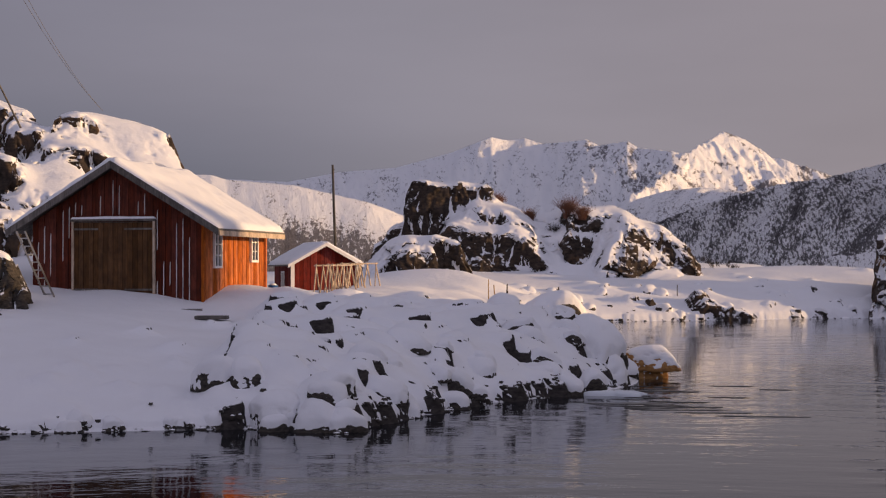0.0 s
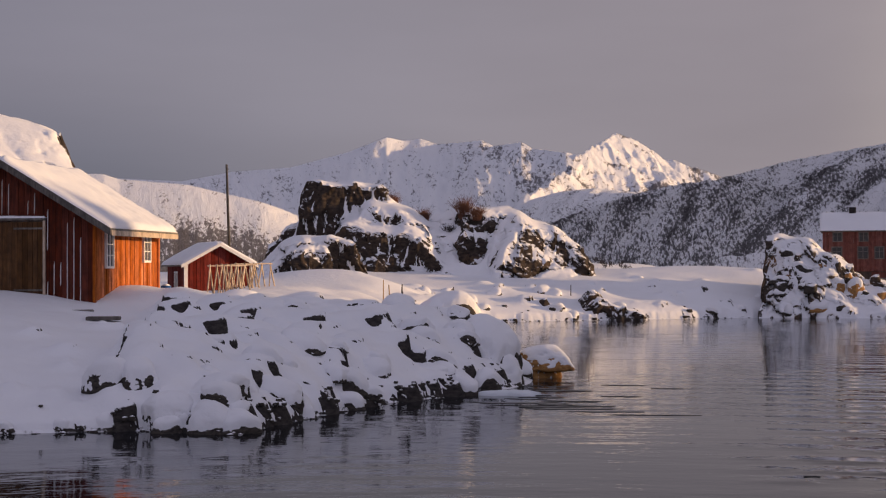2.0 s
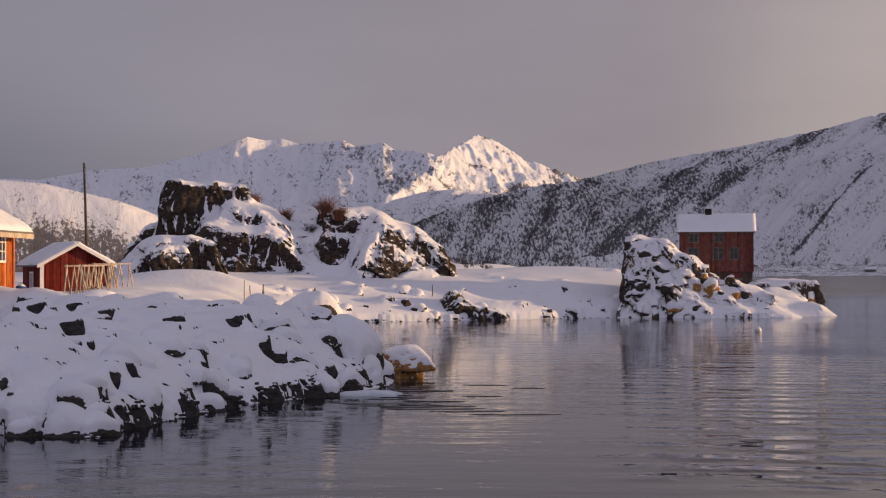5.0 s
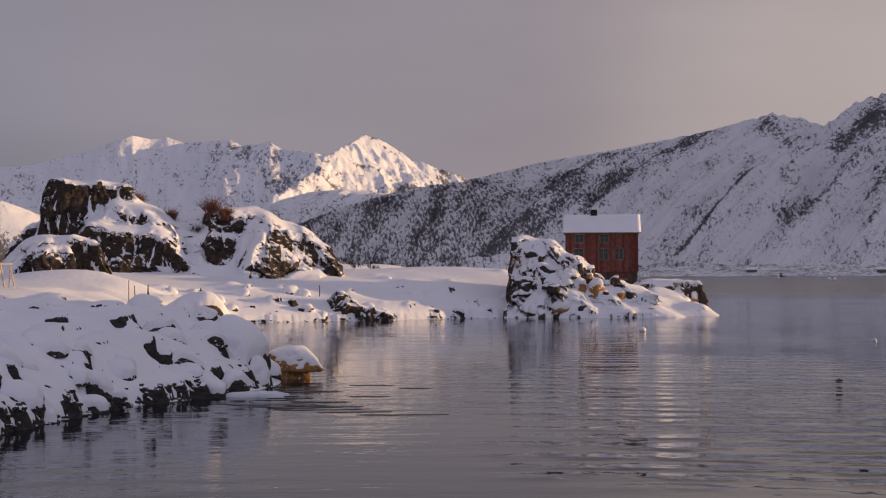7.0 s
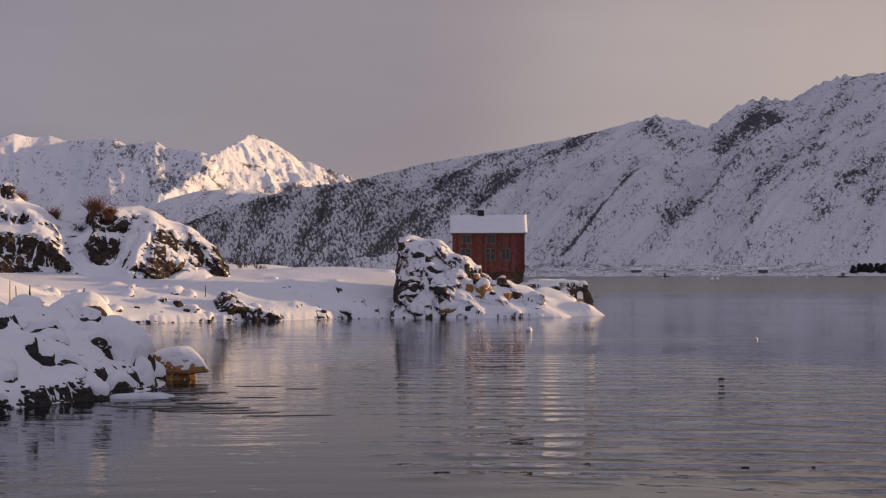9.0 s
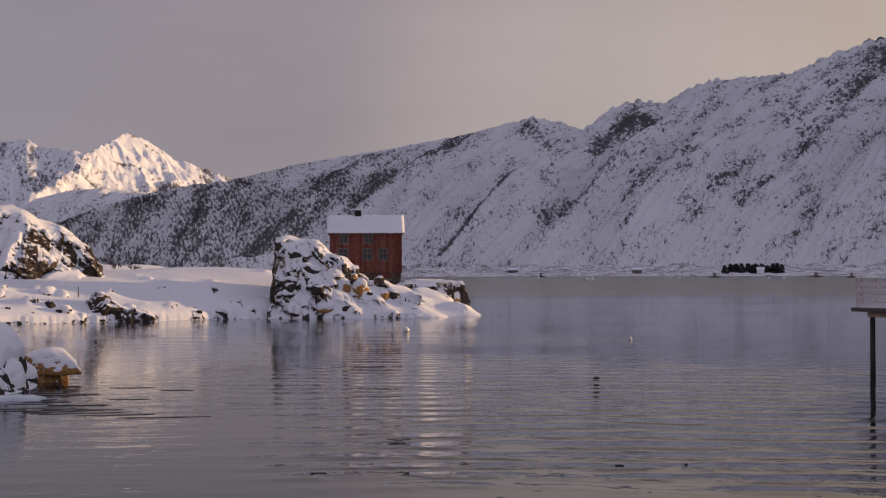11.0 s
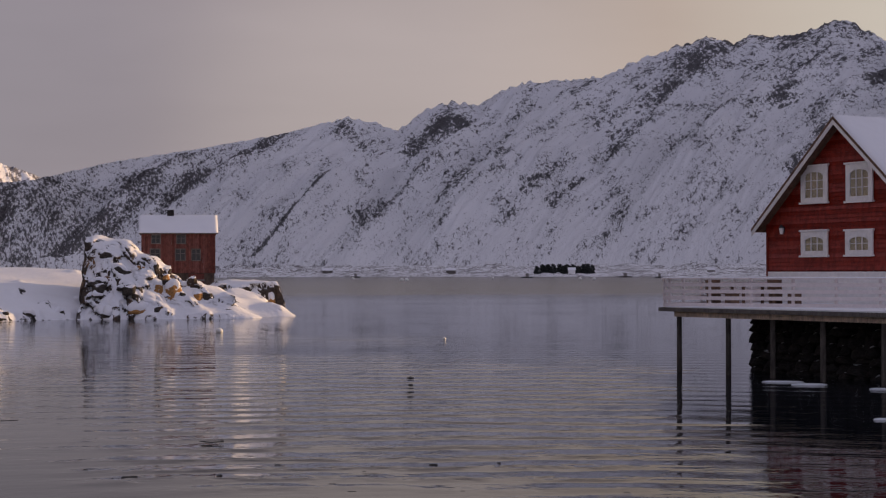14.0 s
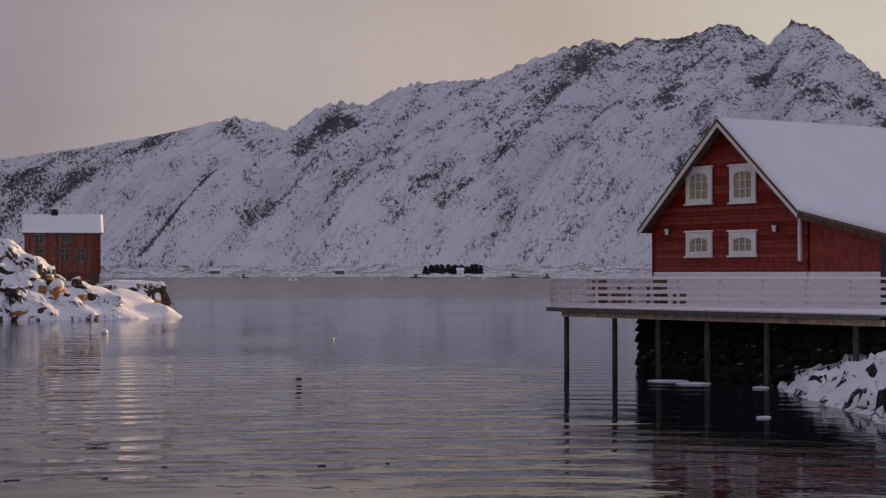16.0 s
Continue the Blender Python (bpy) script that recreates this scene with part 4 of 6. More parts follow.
def crag_mass(name, label, az, r, base, half_u, v0, v1, slabs, seed, step=0.10, mat="crag", snow=0.22, chunk=1.0, crack=0.3, ribs=0.0, steep=(0.85, 1.5)):
    """A mass of split rock with the snow that lies on it; u runs across the bearing az, v away along it."""
    u, v = np.meshgrid(np.arange(-half_u, half_u, step), np.arange(v0, v1, step * 0.6), indexing="ij")
    z = slab_height(u, v, base, slabs, seed, crack)
    up = sstep(base - 0.8, base + 0.6, z)
    z = z + up * chunk * (0.34 * blocks(u, v, 1.9, seed, 0.7) + 0.16 * blocks(u, v, 0.75, seed + 5, 0.6) + 0.05 * blocks(u, v, 0.3, seed + 9) + 0.10 * fbm(u * 0.8, v * 0.8 + seed, None, 4))
    if ribs:
        z = z + up * ribs * (ridged((u * 0.85 - v * 0.5) * 0.42 + seed, (u * 0.5 + v * 0.85) * 0.09, None, 3, 0.5) - 0.9)
    ca, sa = math.cos(radians(az)), math.sin(radians(az))
    c = polar(az, r)
    place = lambda h, k: np.stack([c.x + (u + k * tilt) * ca + (v + k * deep) * sa, c.y - (u + k * tilt) * sa + (v + k * deep) * ca, h], -1).reshape(-1, 3)
    # the faces break in slanting blocks
    gu, gv = np.gradient(blurred(z, 2, 2, 1))
    face = sstep(0.7, 1.6, np.hypot(gu / step, gv / (step * 0.6)))
    tilt = chunk * face * (0.30 * blocks(u + 0.5 * z, z * 0.9 - 0.25 * u, 1.5, seed + 11, 0.8) + 0.16 * blocks(u + 0.5 * z, z - 0.25 * u, 0.6, seed + 13, 0.8))
    deep = chunk * face * (0.55 * blocks(u + 0.6 * z, z * 0.9 - 0.3 * u, 1.7, seed + 15, 1.0) + 0.25 * blocks(u + 0.6 * z, z - 0.3 * u, 0.7, seed + 17, 1.0))
    root = thing(name, Matrix.Identity(4), label, "rock")
    vs, fs = compact(place(z, up), grid_faces(*u.shape, z > base - 1.0))
    rock = raw("rock", vs, fs, mat, True, root)
    lay = snow_over(z, step, step * 0.6, snow, 0.14, 0.45, steep, seed, (u, v))
    vs, fs = compact(place(lay, 0.9 * up), grid_faces(*u.shape, (lay > z) & (z > base - 1.0)))
    tagged(raw("snow_cover", vs, fs, "snow", True, root), "thick smooth snow on the ledges")
    return rock


def boulder(x, y, z, radii, seed, turn=0.0, snow=0.14, mat="boulder", label="dark shore boulder under a thick cap of snow", sub=4):
    """A boulder on the shore with its cap of snow."""
    root = thing("boulder", Matrix.Translation((x, y, z)) @ pose(0, 0, 0, 0, 0, turn), label, "boulder", "shore boulders")
    v, f = rock_shape(radii, seed, sub, 0.10, 0.08, 11.0, low=-0.05)
    raw("rock", v, f, mat, True, root)
    if snow:
        s, _ = rock_shape(radii, seed, sub, 0.10, 0.0, 7.0, low=-0.05)
        tri = s[f]
        fn = np.cross(tri[:, 1] - tri[:, 0], tri[:, 2] - tri[:, 0])
        nz = np.zeros((len(s), 3))
        for i in range(3):
            np.add.at(nz, f[:, i], fn)
        nz /= np.linalg.norm(nz, axis=1)[:, None] + 1e-9
        cover = sstep(0.15, 0.40, nz[:, 2] + 0.35 * fbm(s[:, 0] * 2 + seed, s[:, 1] * 2, s[:, 2] * 2, 2)) * sstep(0.0, 0.12, s[:, 2] + z)
        cap = s * (0.93 + 0.09 * cover)[:, None]
        cap[:, 2] += snow * cover
        raw("snow_cap", cap, f, "snow", True, root)
    return root


def build_land():
    az = np.radians(np.arange(-19.5, 24.0, 0.085))
    r = np.concatenate([np.linspace(31, 56, 330, endpoint=False), np.linspace(56, 128, 270, endpoint=False), np.exp(np.linspace(math.log(128), math.log(420), 70))])
    A, R = np.meshgrid(az, r, indexing="ij")
    x, y = R * np.sin(A), R * np.cos(A)
    z = land_height(x, y)
    close = snow_over(z, 0.064, 0.076, 0.12, 0.06, 0.18, (0.95, 1.75), 1.0, (x, y))
    far = snow_over(z, 0.150, 0.27, 0.26, 0.20, 0.60, (0.80, 1.5), 2.0, (x, y))
    lay = np.where(R < 56, close, far)
    sd = shore_distance(x, y, COAST)
    lay = lay - 0.5 * sstep(0.09, 0.0, z) - 0.1 * sstep(0.30, 0.0, sd + 0.5 * fbm(x * 0.9, y * 0.9, None, 3))
    for name, h, keep, mat, label in (("ground", z, z > -0.4, "shore", "dark stony shore running down to the water"),
                                      ("ground_snow", lay, (lay > z) & (z > -0.1), "snow", "deep smooth snow lying over the stony shore")):
        v, f = compact(np.stack([x, y, h], -1).reshape(-1, 3), grid_faces(len(az), len(r), keep))
        tagged(raw(name, v, f[:, ::-1], mat), label, "ground", kind="structure")


build_land()


# ---- the rocks that stand over the harbour
HILL = crag_mass("rock_outcrop", "dark weathered rock hill with bare faces, under deep snow", 3.72, 121.0, 2.6, 13.2, -6.5, 9.5, [
    (-7.5, 2.8, 2.9, 1.8, 9.85, 0.05, 0.0, 5.0, 2.0, 3.6, 2.0, 4),
    (-4.0, 0.9, 1.7, 1.4, 8.3, 0.24, -0.30, 1.6, 0.9, 1.2, 1.5, 0),
    (-4.4, -1.0, 3.0, 1.4, 6.5, 0.17, -0.32, 2.0, 1.1, 3.6, 1.0, -4),
    (-11.3, 1.8, 0.7, 1.0, 6.7, -0.1, 0.0, 1.5, 3.0, 3.0, 2.0, 0),
    (0.2, 0.6, 1.3, 1.2, 6.3, 0.05, -0.25, 1.6, 1.6, 1.5, 1.5, 12),
    (1.0, 2.8, 2.0, 1.4, 7.4, 0.0, -0.05, 2.0, 2.0, 3.0, 1.5, -8),
    (3.6, 2.4, 2.4, 1.8, 8.0, 0.0, -0.15, 2.5, 1.1, 1.5, 1.5, 16),
    (7.0, 1.6, 2.0, 1.8, 6.9, 0.30, -0.15, 1.6, 1.3, 1.35, 1.5, 18),
    (9.5, 1.0, 0.8, 1.4, 5.3, 0.40, -0.05, 1.6, 3.0, 1.7, 1.5, 12),
    (4.6, 0.2, 0.5, 0.6, 5.6, 0.3, -0.2, 2.0, 2.0, 3.4, 1.5, 30),
    (6.9, -0.4, 0.4, 0.6, 5.0, 0.4, -0.2, 2.2, 2.5, 3.4, 1.5, 30),
    (8.7, -0.6, 0.4, 0.5, 4.2, 0.4, -0.2, 2.2, 2.5, 3.0, 1.5, 26),
    (-10.0, -1.5, 2.0, 1.0, 4.2, -0.1, -0.2, 0.8, 1.0, 0.8, 1.0, 0),
    (1.9, -2.4, 2.6, 0.8, 3.6, 0.0, -0.35, 0.7, 0.7, 0.6, 1.0, 0),
    (6.4, -2.2, 3.0, 0.8, 3.2, 0.0, -0.3, 0.7, 1.2, 0.6, 1.0, 0)], 3.0, 0.09, ribs=0.20, chunk=0.75, crack=0.15, snow=0.22, steep=(1.05, 1.75))
crag_mass("rock_outcrop", "low split rock with a thick snow cap", -0.62, 95.0, 2.3, 4.4, -3.5, 4.5, [
    (-0.4, 0.9, 1.5, 1.2, 5.3, 0.0, -0.05, 1.2, 3.0, 2.4, 2.0, 0),
    (1.55, 0.4, 0.55, 0.8, 5.05, 0.15, 0.0, 4.0, 6.0, 4.0, 2.0, -8),
    (-1.0, -0.4, 1.2, 0.6, 4.5, -0.05, -0.10, 1.2, 2.5, 3.0, 2.0, 6),
    (0.15, -0.5, 0.35, 0.4, 4.4, 0.0, 0.0, 4.0, 4.0, 4.0, 2.0, 0)], 6.0, 0.07, chunk=0.7, crack=0.2, snow=0.24, steep=(1.2, 2.0))
POINT_ROCK = crag_mass("rock_outcrop", "jagged rock at the water with snow on its ledges", 18.05, 117.0, 0.2, 12.5, -6.0, 20.0, [
    (-4.2, 1.0, 1.5, 1.1, 5.5, 0.0, -0.15, 9.0, 1.8, 1.5, 2.0, 0),
    (-3.4, -0.1, 1.2, 0.7, 4.5, 0.15, -0.25, 5.0, 2.0, 1.9, 2.0, 12),
    (-1.7, 0.4, 0.9, 0.9, 4.3, 0.20, -0.25, 2.0, 2.0, 2.6, 2.0, -10),
    (-0.35, 0.0, 0.6, 0.7, 3.7, 0.0, -0.10, 2.0, 4.0, 4.0, 2.0, 8),
    (1.6, 0.0, 0.4, 0.6, 2.75, -0.1, 0.0, 1.6, 4.0, 4.0, 2.0, 0),
    (-4.4, -1.5, 1.1, 0.6, 2.7, 0.15, -0.40, 6.0, 1.5, 1.4, 2.0, -14),
    (-2.2, -1.8, 1.0, 0.6, 2.4, 0.20, -0.20, 2.0, 2.0, 2.5, 2.0, 16),
    (0.5, -1.5, 1.2, 0.6, 1.7, 0.10, -0.30, 1.6, 1.6, 2.2, 2.0, -12),
    (3.2, -0.3, 1.1, 0.9, 1.9, 0.15, -0.20, 1.4, 1.4, 2.0, 2.0, 10),
    (-2.6, -2.7, 2.8, 0.7, 0.7, 0.0, -0.30, 4.0, 1.0, 1.6, 1.5, 0),
    (1.8, -2.3, 3.6, 0.7, 0.6, 0.03, -0.25, 1.0, 0.6, 1.8, 1.5, 6),
    (4.4, 4.0, 1.2, 0.8, 1.3, 0.1, -0.1, 1.0, 1.2, 2.2, 1.0, 16),
    (5.6, 8.0, 1.2, 1.0, 1.5, 0.1, -0.1, 1.0, 1.4, 2.4, 1.0, -10),
    (4.6, 6.0, 2.4, 3.4, 1.1, 0.0, -0.05, 0.6, 0.8, 0.6, 1.0, 16),
    (6.0, 13.0, 2.5, 2.2, 2.3, 0.0, 0.0, 1.0, 6.0, 4.5, 2.0, 6)], 9.0, 0.09, "point", snow=0.20, ribs=0.2, chunk=0.9, steep=(1.5, 2.3))
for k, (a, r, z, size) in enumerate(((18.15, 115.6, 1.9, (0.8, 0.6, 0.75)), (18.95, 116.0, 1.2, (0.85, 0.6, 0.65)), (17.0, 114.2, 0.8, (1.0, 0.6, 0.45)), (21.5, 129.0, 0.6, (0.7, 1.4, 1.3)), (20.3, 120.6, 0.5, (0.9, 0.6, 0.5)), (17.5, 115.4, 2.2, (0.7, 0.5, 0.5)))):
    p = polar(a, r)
    boulder(p.x, p.y, z, size, 50.0 + k * 2.3, k * 31 % 40 - 20, 0.16, "sunlit_rock", "ochre rock under a snow cap, low sunlight put into its colour", 4)
crag_mass("rock_outcrop", "low broken rocks at the water's edge, streaked with snow", 10.0, 109.0, 0.3, 3.6, -2.6, 3.0, [
    (-1.7, 0.4, 0.35, 0.4, 2.0, 0.25, -0.2, 2.0, 2.0, 2.6, 1.5, 20), (-1.0, -0.2, 0.3, 0.3, 1.5, 0.3, -0.2, 2.0, 2.0, 2.6, 1.5, 10), (-0.3, -0.4, 0.35, 0.3, 1.1, 0.3, -0.2, 2.0, 1.6, 2.2, 1.5, -15),
    (0.6, -0.6, 0.3, 0.3, 0.9, 0.2, 0.0, 2.0, 2.0, 2.6, 1.5, 25), (1.3, -0.7, 0.3, 0.3, 0.7, 0.1, 0.0, 2.0, 1.6, 2.2, 1.5, 0)], 21.0, 0.06, "crag", 0.10, 0.7, 0.1)
crag_mass("rock_outcrop", "low broken rocks at the water's edge, streaked with snow", 7.1, 107.6, 0.2, 2.6, -2.4, 2.6, [
    (-0.6, 0.2, 0.35, 0.3, 1.0, 0.2, -0.2, 1.6, 2.0, 2.4, 1.5, 10), (0.45, 0.3, 0.10, 0.3, 1.5, 0.5, -0.1, 2.4, 2.4, 2.6, 1.5, 25), (0.9, 0.1, 0.2, 0.3, 0.9, 0.2, 0.0, 2.0, 2.0, 2.6, 1.5, 10)], 23.0, 0.06, "crag", 0.12, 0.6, 0.1)
crag_mass("rock_outcrop", "snowy cliff and rounded rock above the barn", -12.4, 72.0, 2.2, 9.5, -18.0, 8.0, [
    (1.3, 1.4, 2.0, 1.2, 9.95, 0.25, 0.0, 2.5, 2.2, 0.8, 1.5, 0),
    (-0.5, -0.4, 0.8, 0.9, 10.0, 0.05, -0.1, 3.5, 2.5, 4.0, 2.0, 0),
    (1.6, -0.4, 1.4, 1.2, 8.6, 0.2, -0.1, 1.0, 1.8, 0.7, 1.5, 0),
    (-0.9, -2.6, 1.2, 0.8, 8.5, 0.0, -0.1, 3.0, 1.0, 4.5, 2.0, 4),
    (-4.2, 1.0, 1.8, 1.6, 10.7, 0.35, 0.0, 2.0, 2.5, 2.6, 2.0, 0),
    (-2.5, -1.4, 0.6, 0.7, 9.3, 0.2, 0.0, 3.0, 3.0, 4.0, 2.0, 0),
    (-4.0, -4.6, 1.1, 1.0, 8.0, 0.2, -0.1, 2.5, 3.0, 4.5, 2.0, -6),
    (-2.2, -4.5, 1.5, 1.5, 7.0, -0.1, -0.3, 1.0, 1.0, 0.8, 1.5, 0),
    (-3.2, -15.0, 1.0, 0.9, 5.2, 0.0, -0.1, 2.0, 4.0, 4.5, 2.0, 6),
    (-2.5, -10.0, 2.0, 3.0, 4.0, 0.1, -0.25, 1.5, 0.9, 0.9, 1.5, 0)], 12.0, 0.09, snow=0.26, ribs=0.05, chunk=0.7, steep=(1.1, 1.8))
crag_mass("rock_outcrop", "dark rock half buried in drifted snow", -15.6, 45.0, 1.7, 2.4, -3.2, 3.2, [
    (-0.2, -1.2, 0.3, 0.7, 2.7, 0.25, -0.1, 2.0, 2.5, 4.0, 2.0, 0),
    (-0.1, 1.4, 0.45, 1.2, 3.8, 0.2, 0.0, 2.0, 2.5, 4.0, 2.0, 0)], 15.0, 0.05, "boulder", chunk=0.5, crack=0.2)

# ---- boulders along the near water's edge: bearing, range, height of middle, half sizes, snow
NEAR_BOULDERS = [
    (-6.0, 34.0, 0.25, (0.72, 0.6, 0.36), 0.20), (-4.5, 33.4, 0.15, (0.60, 0.55, 0.34), 0.16), (-4.3, 35.2, 0.62, (0.95, 0.7, 0.30), 0.16),
    (-2.3, 36.4, 0.30, (0.78, 0.6, 0.58), 0.08), (-1.6, 36.6, 0.20, (0.52, 0.5, 0.28), 0.14), (-4.9, 38.6, 1.0, (1.0, 0.8, 0.42), 0.22),
    (-5.1, 41.0, 1.35, (0.75, 0.6, 0.30), 0.16), (-3.3, 40.0, 1.1, (0.7, 0.6, 0.35), 0.15), (0.2, 39.4, 0.35, (0.6, 0.5, 0.32), 0.16),
    (1.0, 41.4, 0.5, (0.7, 0.6, 0.40), 0.18), (2.2, 44.0, 1.1, (0.42, 0.4, 0.52), 0.06), (2.9, 47.0, 1.6, (0.62, 0.6, 0.36), 0.18),
    (4.75, 46.9, 0.45, (1.6, 1.2, 1.3), 0.28), (5.85, 46.3, 0.1, (0.85, 0.9, 0.75), 0.20), (3.9, 50.0, 1.7, (1.3, 1.0, 0.75), 0.24), (5.25, 43.8, 0.18, (0.46, 0.4, 0.36), 0.12),
    (4.4, 42.8, 0.1, (0.5, 0.45, 0.3), 0.14), (3.2, 43.0, 0.3, (0.6, 0.5, 0.32), 0.16), (-8.2, 34.3, 0.1, (0.34, 0.3, 0.18), 0.10),
    (-7.2, 34.6, 0.2, (0.42, 0.35, 0.22), 0.12), (-9.6, 34.2, 0.05, (0.26, 0.24, 0.14), 0.08),
]
for i, (a, r, z, size, snow) in enumerate(NEAR_BOULDERS):
    p = polar(a, r)
    boulder(p.x, p.y, z + 0.02, size, 20.0 + i * 1.7, (i * 47) % 60 - 30, snow, sub=5 if size[0] > 0.6 else 4)
rs = np.random.RandomState(21)
for count, x0, x1, y0, y1, lim, k0, k1, seed, flat in ((50, -9, 6, 32.5, 52, 6.5, 0.18, 0.50, 70, 1.2), (45, 4, 47, 62, 125, 11, 0.25, 0.75, 130, 1.0)):
    xs, ys = rs.uniform(x0, x1, 4000), rs.uniform(y0, y1, 4000)
    sd = shore_distance(xs, ys, COAST)
    ok = (sd > -0.1) & (sd < lim) & (rs.uniform(0, 1, 4000) < np.exp(-np.maximum(sd, 0) / (lim * 0.45))) & ~((xs < -5) & (sd > 0.8) & (ys < 60))
    ok = np.nonzero(ok)[0][:count]
    zs = land_height(xs[ok], ys[ok])
    for j, i in enumerate(ok):
        k = rs.uniform(k0, k1) * (0.6 if xs[i] < -5 else 1.0)
        boulder(xs[i], ys[i], zs[j] - 0.02, (k * rs.uniform(1.0, 1.5) * flat, k, k * rs.uniform(0.5, 0.8)), seed + j * 0.37, rs.uniform(-40, 40), 0.22 * k + 0.04, sub=4 if ys[i] < 55 else 3)
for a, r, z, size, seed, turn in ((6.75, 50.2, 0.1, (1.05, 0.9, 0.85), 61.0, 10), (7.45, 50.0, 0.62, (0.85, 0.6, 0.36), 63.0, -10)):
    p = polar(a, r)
    boulder(p.x, p.y, z, size, seed, turn, 0.04, "sunlit_rock", "ochre rock at the tip of the shore, low sunlight put into its colour", 5)


# ---------------------------------------------------------------- the barn
def gable_boards(root, mat, w, h_wall, slope, y, t, width, name="board", z0=-0.4, side=1, label=""):
    """Upright boards of a gable wall from x=0 to x=w, cut to the slope of the roof; every other one stands proud."""
    n = round(w / width)
    for i in range(n):
        a, b = w * i / n + 0.006, w * (i + 1) / n - 0.006
        top = lambda x: h_wall + slope * min(x, w - x)
        pts = [(a, y, z0), (b, y, z0), (b, y, top(b))]
        if a < w / 2 < b:
            pts.append((w / 2, y, top(w / 2)))
        pts.append((a, y, top(a)))
        part(name, prism(bmesh.new(), pts, (0, -side * (t + (0.012 if i % 2 else 0)), 0)), mat, root)


def side_boards(root, mat, x, y0, y1, z0, z1, t, width, side=1, name="board"):
    n = round((y1 - y0) / width)
    for i in range(n):
        a, b = y0 + (y1 - y0) * i / n + 0.006, y0 + (y1 - y0) * (i + 1) / n - 0.006
        part(name, boxed((x, a, z0), (x + side * (t + (0.012 if i % 2 else 0)), b, z1)), mat, root)


